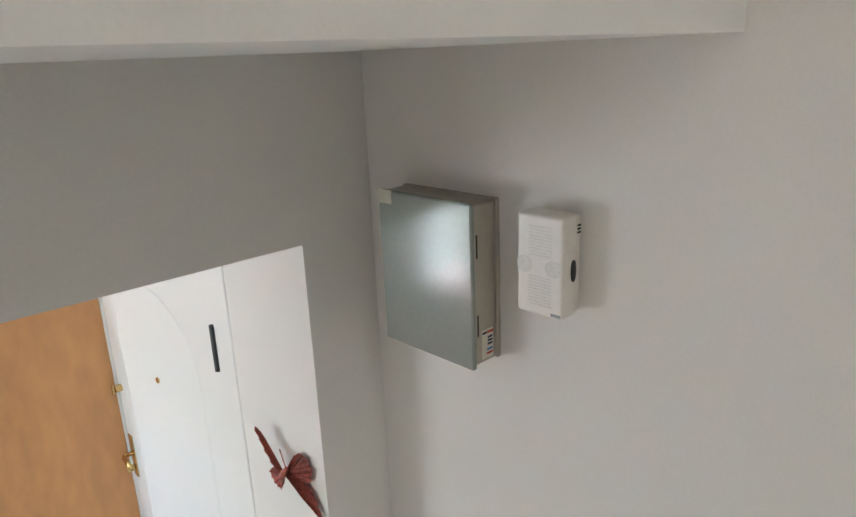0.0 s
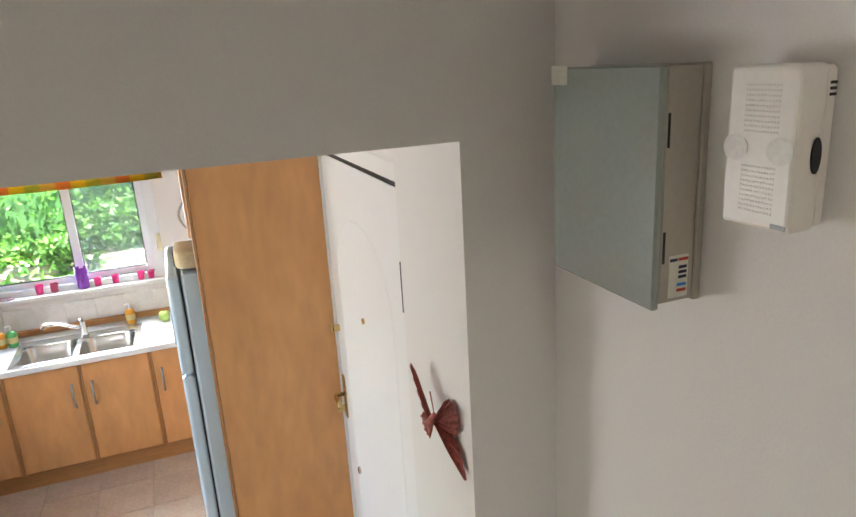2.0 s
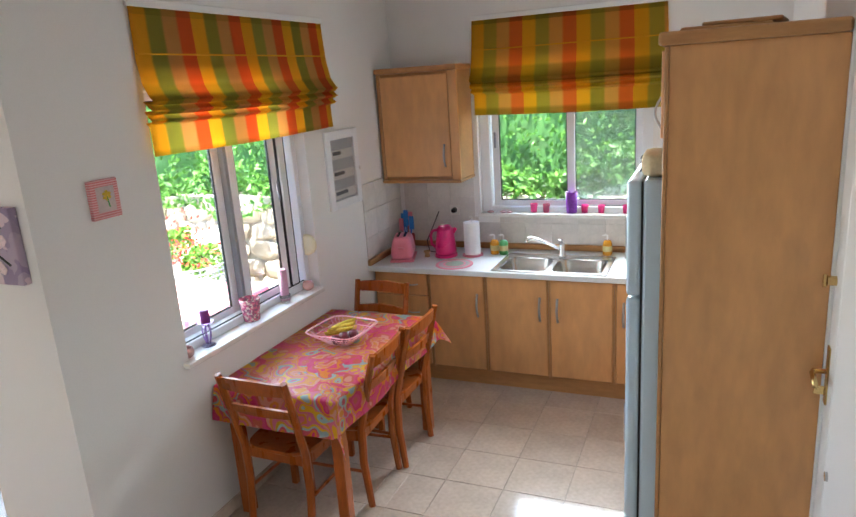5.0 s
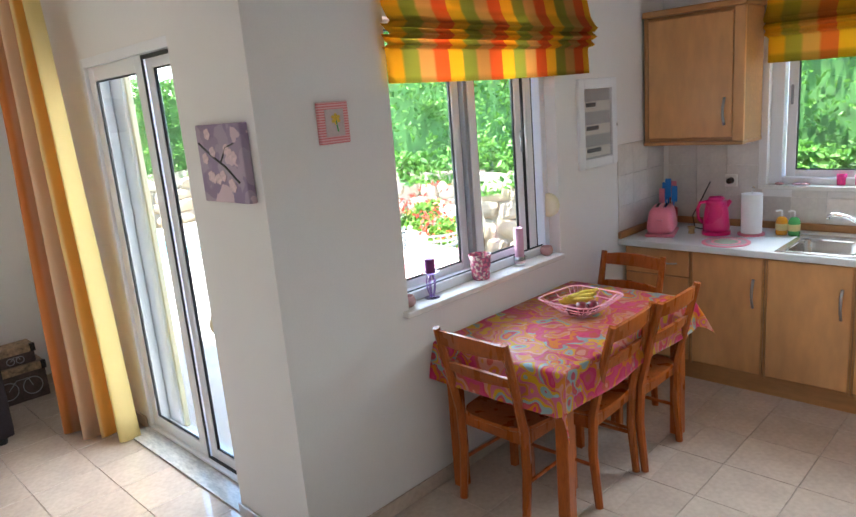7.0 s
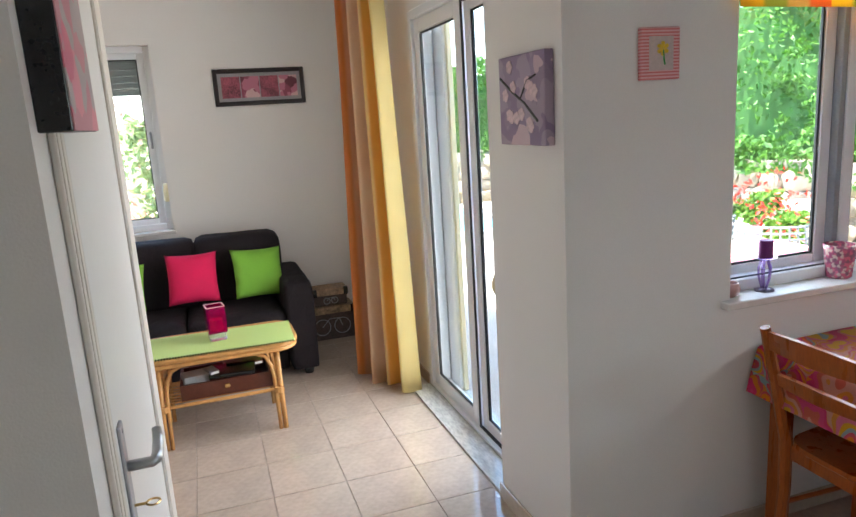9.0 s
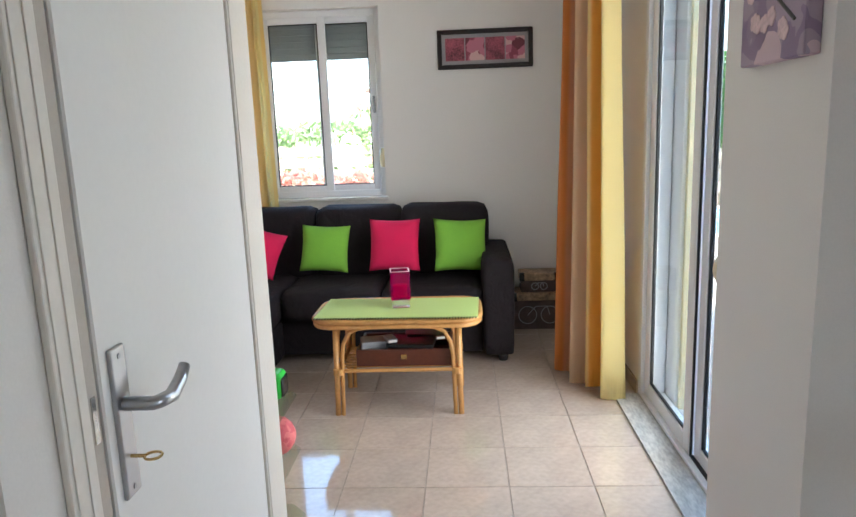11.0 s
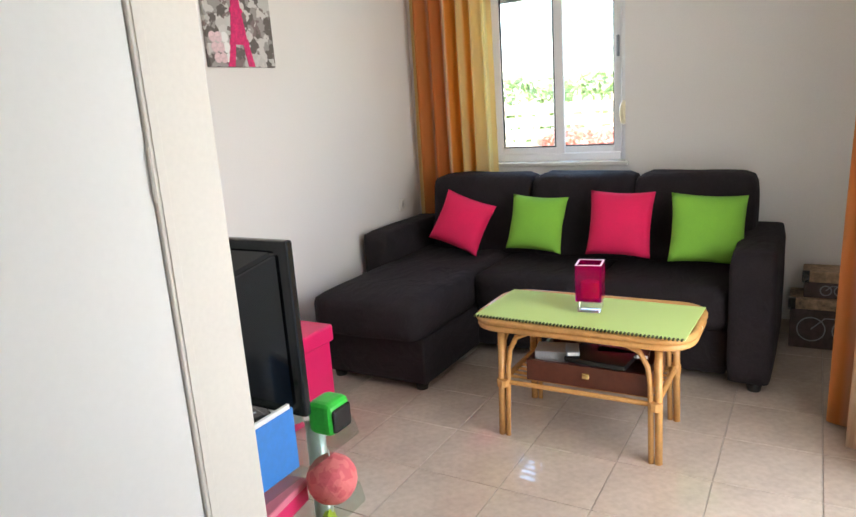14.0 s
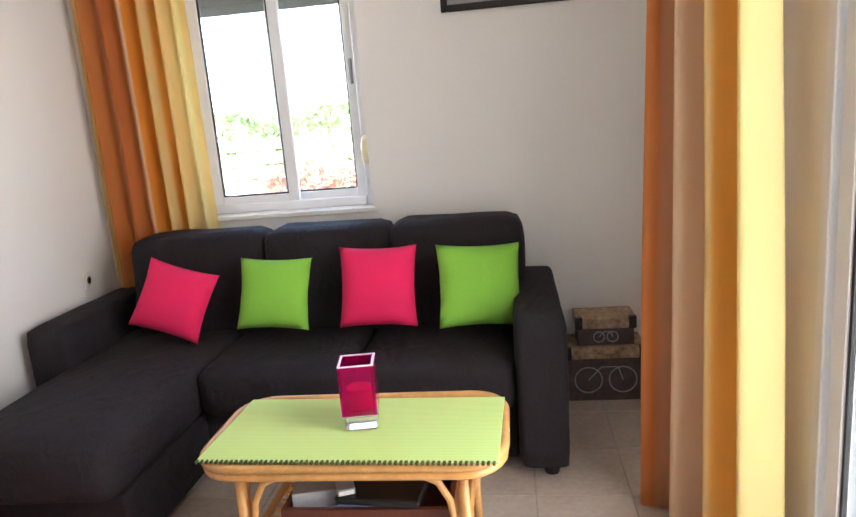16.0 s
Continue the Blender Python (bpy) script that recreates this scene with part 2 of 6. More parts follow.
GREENC = mat("lime_green_cloth", (0.22, 0.50, 0.05), 0.85, var=0.08, scale=10, fine=300, bump=0.2)
RATTAN = mat("varnished_rattan", (0.60, 0.31, 0.105), 0.26, var=0.12, scale=14, fine=60, bump=0.05)
MAT = bands("lime_woven_mat", [(0.50, 0.66, 0.18), (0.60, 0.74, 0.27)], 0, 0.008, "Object", 0.8)
STITCH = mat("dark_stitching", (0.06, 0.07, 0.02), 0.9)
MAHOG = mat("red_brown_tray", (0.10, 0.026, 0.014), 0.3, var=0.2, scale=6, fine=50)
MAGENTA = solid_glass("magenta_glass", (0.80, 0.0, 0.20))
CLEAR = solid_glass("clear_glass", (0.95, 0.97, 0.96))
LILAC = solid_glass("lilac_glass", (0.50, 0.32, 0.72))
PURPLE = mat("purple_glass", (0.24, 0.05, 0.40), 0.12, var=0.3, scale=40, bump=0)
PINKG = mat("pink_glass", (0.80, 0.05, 0.24), 0.12, var=0.25, scale=60, bump=0)
WAXV = mat("purple_wax", (0.18, 0.015, 0.16), 0.5)
WAXL = mat("lilac_wax", (0.62, 0.34, 0.46), 0.5, var=0.12)
MOSAIC = voro("mosaic_glass", [(0.70, 0.16, 0.25), (0.45, 0.10, 0.20), (0.75, 0.55, 0.5), (0.30, 0.12, 0.18)], 90, 0.2)
ROSE = mat("rose_ceramic", (0.55, 0.30, 0.28), 0.2)
PINKP = mat("pink_plastic", (0.80, 0.22, 0.30), 0.3, var=0.03)
HOTPINK = mat("magenta_plastic", (0.72, 0.015, 0.17), 0.28, var=0.04)
BOXPINK = mat("pink_leatherette", (0.80, 0.02, 0.14), 0.4, var=0.06, fine=300, bump=0.1)
PAPER = mat("white_paper", (0.85, 0.84, 0.82), 0.8, var=0.02)
ORANGE = mat("amber_soap", (0.70, 0.30, 0.02), 0.2)
GREENS = mat("green_soap", (0.10, 0.40, 0.12), 0.2)
FRIDGE = mat("fridge_enamel", (0.55, 0.68, 0.78), 0.22, var=0.02, bump=0.01)
METALBOX = mat("grey_green_enamel", (0.30, 0.33, 0.30), 0.13, var=0.05, scale=3, bump=0.0, spec=0.35)
# Same box enamel, with the warm lamplight on its sides put into the colour.
METALSIDE = mat("warm_lit_enamel", (0.42, 0.38, 0.32), 0.45, var=0.06)
BUTTER = mat("carved_red_resin", (0.50, 0.13, 0.095), 0.5, var=0.35, scale=40, fine=120, bump=0.5)
GREY = mat("grey_plastic", (0.30, 0.31, 0.33), 0.4)
LABELW = mat("label_paper", (0.72, 0.70, 0.60), 0.6)
INK = mat("dark_ink", (0.02, 0.025, 0.06), 0.7)
INKRED = mat("red_ink", (0.5, 0.06, 0.03), 0.7)
TVBACK = mat("tv_shell", (0.009, 0.012, 0.016), 0.10, var=0.1, bump=0.01)
BLUE = mat("blue_card", (0.02, 0.20, 0.62), 0.45)
LIMEP = mat("lime_plastic", (0.04, 0.62, 0.06), 0.35)
CORAL = voro("coral_wax", [(0.80, 0.20, 0.20), (0.72, 0.13, 0.15)], 60, 0.7)
YELLOW = mat("yellow_plastic", (0.80, 0.55, 0.04), 0.4)
BANANA = mat("banana_skin", (0.72, 0.50, 0.06), 0.45, var=0.2, scale=30)
PLUM = mat("dark_red_fruit", (0.16, 0.015, 0.025), 0.3, var=0.3, scale=30)
PINKWIRE = mat("pink_wire", (0.85, 0.38, 0.44), 0.35)
CASE = mat("travel_print", (0.075, 0.05, 0.045), 0.6, var=0.4, scale=14, fine=40)
CASELID = mat("lid_print", (0.34, 0.23, 0.14), 0.6, var=0.6, scale=16, fine=50)
FABRIC = [(0.90, 0.48, 0.02), (0.40, 0.36, 0.05), (0.74, 0.38, 0.10), (0.82, 0.15, 0.025)]
BLIND = bands("striped_blind_cloth", FABRIC, 0, 0.375, cross=0.5, cross_dark=0.80, trans=0.3)
PLAID = bands("plaid_blind_cloth", [(0.92, 0.52, 0.02), (0.56, 0.44, 0.05), (0.84, 0.46, 0.09), (0.86, 0.22, 0.03)], 0, 0.375, cross=0.5, cross_dark=0.66, trans=0.38)
CURTAIN = bands("striped_curtain_cloth", [(0.92, 0.74, 0.36), (0.82, 0.40, 0.14), (0.84, 0.56, 0.36), (0.80, 0.36, 0.12), (0.95, 0.79, 0.60), (0.93, 0.48, 0.10), (0.95, 0.80, 0.46), (0.94, 0.60, 0.18), (0.95, 0.81, 0.48), (0.90, 0.80, 0.46)], 0, 1.02, trans=0.5)
CLOTH = voro("paisley_oilcloth", [(0.82, 0.06, 0.20), (0.90, 0.30, 0.02), (0.80, 0.12, 0.16), (0.42, 0.56, 0.56), (0.90, 0.52, 0.03), (0.84, 0.22, 0.32), (0.86, 0.34, 0.05), (0.88, 0.42, 0.30), (0.78, 0.16, 0.10), (0.84, 0.10, 0.24)], 5.2, 0.30, rings=0.95, warp=1.6)
CLOTH.node_tree.nodes["Principled BSDF"].inputs["Specular IOR Level"].default_value = 0.25
BLOSSOM = voro("blossom_print", [(0.34, 0.26, 0.36), (0.42, 0.33, 0.42), (0.30, 0.22, 0.33), (0.66, 0.50, 0.55)], 9, 0.7, warp=1.5)
GREYART = voro("grey_city_print", [(0.55, 0.54, 0.51), (0.14, 0.12, 0.11), (0.34, 0.32, 0.30), (0.62, 0.60, 0.57), (0.22, 0.17, 0.16)], 26, 0.7, warp=1.2)
PETAL = mat("pale_petal_print", (0.72, 0.55, 0.57), 0.7, var=0.15, scale=40)
GINGHAM = bands("gingham_print", [(0.70, 0.20, 0.21), (0.80, 0.47, 0.46)], 2, 0.010, "Object", 0.7)
TULIP = voro("tulip_print", [(0.16, 0.03, 0.05), (0.55, 0.18, 0.25), (0.30, 0.06, 0.10), (0.70, 0.45, 0.45)], 16, 0.5)
FRAMEB = mat("black_frame", (0.02, 0.013, 0.012), 0.3)
MOUNT = mat("grey_mount", (0.36, 0.34, 0.35), 0.8)
GERAN = leafy("geranium_leaves", (0.06, 0.18, 0.02), (0.18, 0.32, 0.04))
# Creamy casing enamel, with the beige shading of its mouldings mixed in.
IVORY = mat("ivory_shadow_enamel", (0.80, 0.75, 0.68), 0.45, var=0.03, scale=3, bump=0.01)
LEAF = leafy("hedge_leaves", (0.03, 0.11, 0.014), (0.13, 0.30, 0.045))
LEAFD = mat("hedge_core_green", (0.045, 0.13, 0.028), 0.9, var=0.4)
# Shrub tones beyond the sofa window, paled to carry the outdoor glare.
BRICKL = leafy("glare_paled_blossom", (0.55, 0.22, 0.17), (0.62, 0.34, 0.27))
PALEL = leafy("glare_paled_leaves", (0.16, 0.24, 0.09), (0.34, 0.42, 0.20))
REDL = leafy("red_blossom", (0.50, 0.02, 0.015), (0.60, 0.08, 0.05))
STONE = per_object(mat("limestone", (0.36, 0.29, 0.22), 0.9, var=0.22, scale=6, fine=40, bump=0.5), 0.22)
MORTAR = mat("mortar", (0.32, 0.28, 0.23), 0.95, var=0.15, bump=0.4)
TERR = per_object(mat("pale_paving", (0.42, 0.385, 0.34), 0.8, var=0.1, scale=4, fine=60, bump=0.2), 0.06)
EARTH = mat("dry_ground", (0.35, 0.30, 0.20), 0.95, var=0.25, scale=2)
POT = mat("white_glazed_pot", (0.58, 0.55, 0.49), 0.4, var=0.08)
WICKER = mat("grey_wicker", (0.16, 0.18, 0.20), 0.7, var=0.3, fine=60)
WATER = mat("pool_water", (0.10, 0.48, 0.62), 0.06, var=0.1)
# Boards lightened too, with the same glare mixed into their colour.
FENCEW = mat("fence_board", (0.60, 0.50, 0.38), 0.8, var=0.2, stretch=(1, 0.2, 3))
PLASTER = mat("outside_plaster", (0.75, 0.70, 0.62), 0.9, var=0.04, bump=0.3)
PANE = glass("window_glass", (0.97, 1.0, 0.98), 0.0, 0.92)
SCREEN = bpy.data.materials.new("fly_screen_mesh")
SCREEN.use_nodes = True
_s = SCREEN.node_tree.nodes["Principled BSDF"]
_s.inputs["Base Color"].default_value = (0.62, 0.64, 0.64, 1)
_s.inputs["Roughness"].default_value = 0.8
_s.inputs["Alpha"].default_value = 0.27
SHELFG = glass("shelf_glass", (0.90, 0.97, 0.94), 0.0, 0.94)


# ---- mesh helpers ----
def part(name, bm, material, parent=None, label="", smooth=False):
    me = bpy.data.meshes.new(name)
    bmesh.ops.recalc_face_normals(bm, faces=bm.faces)
    bm.to_mesh(me)
    bm.free()
    me.materials.append(material)
    if smooth:
        for p in me.polygons:
            p.use_smooth = True
    ob = new(name, me)
    if parent:
        ob.parent = parent
    if label:
        ob["label"] = label
    return ob


def thing(name, label, category, at=(0, 0, 0), rz=0, group="", kind=""):
    e = new(name)
    e.empty_display_size = 0.05
    e.matrix_world = pose(*at, 0, 0, rz)
    return tagged(e, label, category, group, kind)


def bx(x0, x1, y0, y1, z0, z1, bevel=0.0, seg=1, bm=None):
    """A block; its edges rounded by bevel."""
    b = bmesh.new()
    r = bmesh.ops.create_cube(b, size=1)
    for v in b.verts:
        v.co = Vector(((x0 + x1) / 2 + v.co.x * (x1 - x0), (y0 + y1) / 2 + v.co.y * (y1 - y0), (z0 + z1) / 2 + v.co.z * (z1 - z0)))
    if bevel:
        bmesh.ops.bevel(b, geom=list(b.edges), offset=bevel, segments=seg, affect="EDGES", profile=0.5)
    if bm is None:
        return b
    join(bm, b)
    return bm


def join(bm, b, m=None):
    if m is not None:
        bmesh.ops.transform(b, matrix=m, verts=b.verts)
    me = bpy.data.meshes.new("tmp")
    b.to_mesh(me)
    b.free()
    bm.from_mesh(me)
    bpy.data.meshes.remove(me)
    return bm


def lathe(profile, seg=24, at=(0, 0, 0), bm=None):
    """A turned shape from (radius, height) pairs."""
    b = bm if bm is not None else bmesh.new()
    rings = []
    for r, z in profile:
        rings.append([b.verts.new((at[0] + r * math.cos(2 * math.pi * k / seg), at[1] + r * math.sin(2 * math.pi * k / seg), at[2] + z)) for k in range(seg)])
    for a, c in zip(rings, rings[1:]):
        for k in range(seg):
            b.faces.new((a[k], a[(k + 1) % seg], c[(k + 1) % seg], c[k]))
    b.faces.new(rings[0])
    b.faces.new(rings[-1])
    return b


def tube(pts, r, seg=8, closed=False, bm=None, flat=1.0):
    """A rod of radius r through points."""
    b = bm if bm is not None else bmesh.new()
    P = [Vector(p) for p in pts]
    n = len(P)
    rings = []
    side = None
    for i, p in enumerate(P):
        d = (P[(i + 1) % n] - P[i - 1]) if closed or 0 < i < n - 1 else (P[1] - P[0] if i == 0 else P[-1] - P[-2])
        d = d.normalized()
        if side is None:
            side = d.orthogonal().normalized()
        side = (side - d * side.dot(d)).normalized()
        up = d.cross(side)
        rr = r[i] if isinstance(r, (list, tuple)) else r
        rings.append([b.verts.new(p + (side * math.cos(2 * math.pi * k / seg) + up * math.sin(2 * math.pi * k / seg) * flat) * rr) for k in range(seg)])
    for i in range(n if closed else n - 1):
        a, c = rings[i], rings[(i + 1) % n]
        for k in range(seg):
            b.faces.new((a[k], a[(k + 1) % seg], c[(k + 1) % seg], c[k]))
    if not closed:
        b.faces.new(rings[0])
        b.faces.new(rings[-1])
    return b


def sheet(nu, nv, fn, thick=0.0):
    """A cloth: fn(i/nu, j/nv) gives the place and the cloth's own width and length there."""
    b = bmesh.new()
    uv = b.loops.layers.uv.new("UVMap")
    grid, coords = [], {}
    for j in range(nv + 1):
        row = []
        for i in range(nu + 1):
            p, w = fn(i / nu, j / nv)
            v = b.verts.new(p)
            coords[v] = w
            row.append(v)
        grid.append(row)
    for j in range(nv):
        for i in range(nu):
            f = b.faces.new((grid[j][i], grid[j][i + 1], grid[j + 1][i + 1], grid[j + 1][i]))
            f.smooth = True
            for lp in f.loops:
                lp[uv].uv = coords[lp.vert]
    if thick:
        bmesh.ops.solidify(b, geom=list(b.faces), thickness=thick)
    return b


def pillow(w, h, t, n=14, seed=0):
    """A stuffed square cushion standing in the xz plane."""
    rnd = random.Random(seed)
    b = bmesh.new()
    tops = []
    for s in (1, -1):
        g = []
        for j in range(n + 1):
            row = []
            for i in range(n + 1):
                u, v = 2 * i / n - 1, 2 * j / n - 1
                k = (1 - abs(u) ** 2.4) * (1 - abs(v) ** 2.4)
                pinch = 1 - 0.07 * (1 - u * u) * abs(v) - 0.0
                pz = 1 - 0.07 * (1 - v * v) * abs(u)
                y = s * (t / 2 * max(k, 0) ** 0.55 + 0.004) + 0.004 * noise.noise(Vector((u * 2.5, v * 2.5, seed + s)))
                row.append(b.verts.new((u * w / 2 * pz, y, v * h / 2 * pinch)))
            g.append(row)
        tops.append(g)
        for j in range(n):
            for i in range(n):
                f = b.faces.new((g[j][i], g[j][i + 1], g[j + 1][i + 1], g[j + 1][i]))
                f.smooth = True
    bmesh.ops.remove_doubles(b, verts=b.verts, dist=0.0095)
    return b


def puff(x0, x1, y0, y1, z0, z1, r=0.05, wrinkle=0.006, seed=0, cuts=7):
    """An upholstered block with soft edges and slight creases."""
    b = bx(x0, x1, y0, y1, z0, z1)
    bmesh.ops.subdivide_edges(b, edges=list(b.edges), cuts=cuts, use_grid_fill=True)
    c = Vector(((x0 + x1) / 2, (y0 + y1) / 2, (z0 + z1) / 2))
    hs = Vector(((x1 - x0) / 2, (y1 - y0) / 2, (z1 - z0) / 2))
    for v in b.verts:
        d = v.co - c
        inner = Vector([max(-h + r, min(h - r, a)) for a, h in zip(d, hs)])
        off = d - inner
        if off.length > 1e-6:
            off = off.normalized() * r
        bulge = Vector([0.12 * r * (1 if d[k] > 0 else -1) if abs(abs(d[k]) - hs[k]) < 1e-4 else 0 for k in range(3)])
        v.co = c + inner + off + bulge + Vector((1, 1, 1)) * wrinkle * noise.noise(v.co * 6 + Vector((seed, 0, 0)))
    for f in b.faces:
        f.smooth = True
    return b


def wall(name, label, blocks, material=PAINT, kind="structure"):
    b = bmesh.new()
    for k in blocks:
        bx(*k, bm=b)
    return tagged(part(name, b, material), label, "wall", kind=kind)


# ---- setting: walls, floor, ceiling ----
H = 2.84
floor_base = tagged(part("floor", bx(-2.95, 3.6, 0.0, 6.8, -0.15, -0.004), GROUT), "beige glazed floor tiles with dark grout lines", "floor", kind="structure")
ceiling = tagged(part("ceiling", bx(0.40, 3.39, 1.68, 6.8, 2.84, 3.0), CEIL), "plain white painted ceiling slab", "ceiling", kind="structure")
tagged(part("ceiling_living", bx(-2.95, 0.397, 0.5, 3.72, 2.84, 3.0), CEIL), "plain white painted ceiling slab", "ceiling", kind="structure")
wall("wall_window", "off-white plastered wall with a window over the table",
     [(0.40, 0.62, 3.40, 4.06, -0.05, H), (0.40, 0.62, 5.29, 6.60, -0.05, H), (0.40, 0.62, 4.06, 5.29, -0.05, 0.905), (0.40, 0.62, 4.06, 5.29, 2.25, H)])
wall("wall_terrace", "off-white plastered wall with a glazed sliding door",
     [(0.05, 0.40, 3.40, 3.70, -0.05, H), (-2.72, -1.29, 3.53, 3.70, -0.05, H), (-1.29, 0.05, 3.53, 3.70, 2.22, H)])
wall("wall_sofa", "off-white plastered wall with a window over the sofa",
     [(-2.92, -2.72, 0.55, 1.20, -0.05, H), (-2.92, -2.72, 2.09, 3.70, -0.05, H), (-2.92, -2.72, 1.20, 2.09, -0.05, 0.92), (-2.92, -2.72, 1.20, 2.09, 2.25, H)])
wall("wall_living", "plain off-white plastered wall of the living room", [(-2.72, 0.37, 0.55, 0.69, -0.05, H)])
wall("wall_partition", "off-white plastered partition with a door in it",
     [(0.37, 0.46, 0.69, 2.11, -0.05, H), (1.26, 1.40, 0.0, 2.11, -0.05, 5.2), (0.46, 1.26, 1.96, 2.11, 2.06, H), (0.46, 1.26, 0.55, 0.69, -0.05, H)])
wall("wall_stair", "plain plastered wall beside the stairs", [(3.39, 3.55, -1.0, 2.60, -0.05, 5.2)])
wall("wall_stub", "plain plastered end of the stair wall", [(3.20, 3.39, 2.47, 2.85, -0.05, 2.84)])
wall("wall_over_stair", "plain plastered wall over the foot of the stairs", [(1.40, 3.20, 2.47, 2.60, 2.457, 2.84)])
wall("wall_entry", "white plastered wall round the entrance door",
     [(3.36, 3.55, 2.85, 3.27, -0.05, 2.84), (3.36, 3.55, 4.50, 6.60, -0.05, 2.84), (3.36, 3.55, 3.27, 4.50, 2.30, 2.84)])
wall("wall_kitchen", "off-white plastered wall with the kitchen window",
     [(0.40, 1.30, 6.60, 6.78, -0.05, 2.84), (2.56, 3.55, 6.60, 6.78, -0.05, 2.84), (1.30, 2.56, 6.60, 6.78, -0.05, 1.125), (1.30, 2.56, 6.60, 6.78, 2.25, 2.84)])
wall("wall_landing", "plain plastered walls of the upper landing",
     [(1.26, 3.55, -1.15, -1.0, -0.05, 5.2), (1.26, 1.40, -1.0, 0.0, -0.05, 5.2), (1.26, 3.55, 2.60, 2.75, 3.0, 5.2), (1.26, 1.40, 2.11, 2.60, 3.0, 5.2)])
tagged(part("ceiling_landing", bx(1.26, 3.55, -1.15, 2.75, 5.2, 5.35), CEIL), "plain white painted ceiling of the landing", "ceiling", kind="structure")
tagged(part("ceiling_hall", bx(0.40, 1.26, 0.5, 1.68, 2.84, 3.0), CEIL), "plain white painted ceiling slab", "ceiling", kind="structure")
b = bmesh.new()
bx(-3.0, 1.26, 0.2, 3.74, 3.01, 3.15, bm=b)
bx(0.36, 3.7, 3.74, 6.85, 3.01, 3.15, bm=b)
tagged(part("roof", b, PLASTER), "plain flat roof slab", "roof", kind="structure")

# winding stairs, turned about the inner corner
stairs = thing("stairs", "plain beige winding stairs along the wall", "stairs", kind="structure")
for k, (a0, a1, top) in enumerate([(-118, -90, 1.54), (-90, -60, 1.37), (-60, -45, 1.19), (-45, -30, 1.02), (-30, -15, 0.85), (-15, 0, 0.68), (0, 12, 0.51), (12, 35, 0.34), (35, 62, 0.17)]):
    b = bmesh.new()
    ring = [(2.2, 2.0)] + [(min(3.385, 2.2 + 1.7 * math.cos(radians(a0 + (a1 - a0) * q / 4))), max(0.2, min(2.60, 2.0 + 1.7 * math.sin(radians(a0 + (a1 - a0) * q / 4))))) for q in range(5)]
    lo = [b.verts.new((x, y, -0.004)) for x, y in ring]
    hi = [b.verts.new((x, y, top)) for x, y in ring]
    b.faces.new(lo)
    b.faces.new(hi)
    for q in range(len(ring)):
        w = (q + 1) % len(ring)
        b.faces.new((lo[q], lo[w], hi[w], hi[q]))
    part("step", b, MARBLE, stairs)

base = thing("baseboard", "low beige tile skirting along the walls", "baseboard", kind="structure")
for k in [(0.62, 0.632, 3.40, 5.95), (0.038, 0.632, 3.388, 3.40), (-2.708, -1.29, 3.518, 3.53), (-2.72, -2.708, 0.69, 3.53), (-2.708, 0.37, 0.69, 0.702), (0.358, 0.37, 0.702, 2.11)]:
    part("skirting", bx(*k, 0.0, 0.075, 0.003), TILE, base)


# ---- windows and doors ----
def rect_frame(x0, x1, z0, z1, w, y0, y1, wt=None, wb=None):
    """A frame of four bars in the xz plane."""
    b = bmesh.new()
    wt, wb = wt or w, wb or w
    bx(x0, x0 + w, y0, y1, z0, z1, 0.004, bm=b)
    bx(x1 - w, x1, y0, y1, z0, z1, 0.004, bm=b)
    bx(x0 + w, x1 - w, y0, y1, z1 - wt, z1, 0.004, bm=b)
    bx(x0 + w, x1 - w, y0, y1, z0, z0 + wb, 0.004, bm=b)
    return b


def sash(parent, x0, x1, z0, z1, y, w=0.055, handle=None):
    s = part("sash", rect_frame(x0, x1, z0, z1, w, y - 0.014, y + 0.014), ALU, parent)
    part("gasket", rect_frame(x0 + w, x1 - w, z0 + w, z1 - w, 0.008, y - 0.009, y + 0.009), GASKET, s)
    p = part("pane", bx(x0 + w, x1 - w, y - 0.002, y + 0.002, z0 + w, z1 - w), PANE, s)
    p.visible_shadow = False
    if handle is not None:
        part("latch", bx(handle - 0.008, handle + 0.008, y - 0.026, y - 0.014, (z0 + z1) / 2 - 0.06, (z0 + z1) / 2 + 0.06, 0.004), GREY, s)
    return s


# each window is built with the room on its -y side, then turned into its wall
w1 = thing("window_1", "white aluminium sliding window with a marble sill", "window", (0.0, 0, 0), 90, kind="structure")
part("window_frame", rect_frame(4.06, 5.29, 0.934, 2.25, 0.045, -0.55, -0.43), ALU, w1)
sash(w1, 4.09, 4.655, 0.96, 2.22, -0.465)
sash(w1, 4.685, 5.115, 0.96, 2.22, -0.50, handle=5.10)
# Grey bar standing in for shadowed aluminium where the sashes meet.
part("shaded_interlock", bx(4.655, 4.684, -0.51, -0.455, 0.965, 2.215, 0.003), GREY, w1)
part("track", bx(4.10, 5.24, -0.535, -0.53, 0.936, 0.985), GASKET, w1)
part("track", bx(5.117, 5.130, -0.520, -0.45, 0.98, 2.2), GASKET, w1)
part("screen_stile", bx(5.132, 5.190, -0.530, -0.46, 0.98, 2.2, 0.004), ALU, w1)
part("track", bx(5.192, 5.204, -0.525, -0.45, 0.98, 2.2), GASKET, w1)
part("window_sill", bx(4.02, 5.275, -0.66, -0.41, 0.906, 0.934, 0.004), MARBLE, w1)
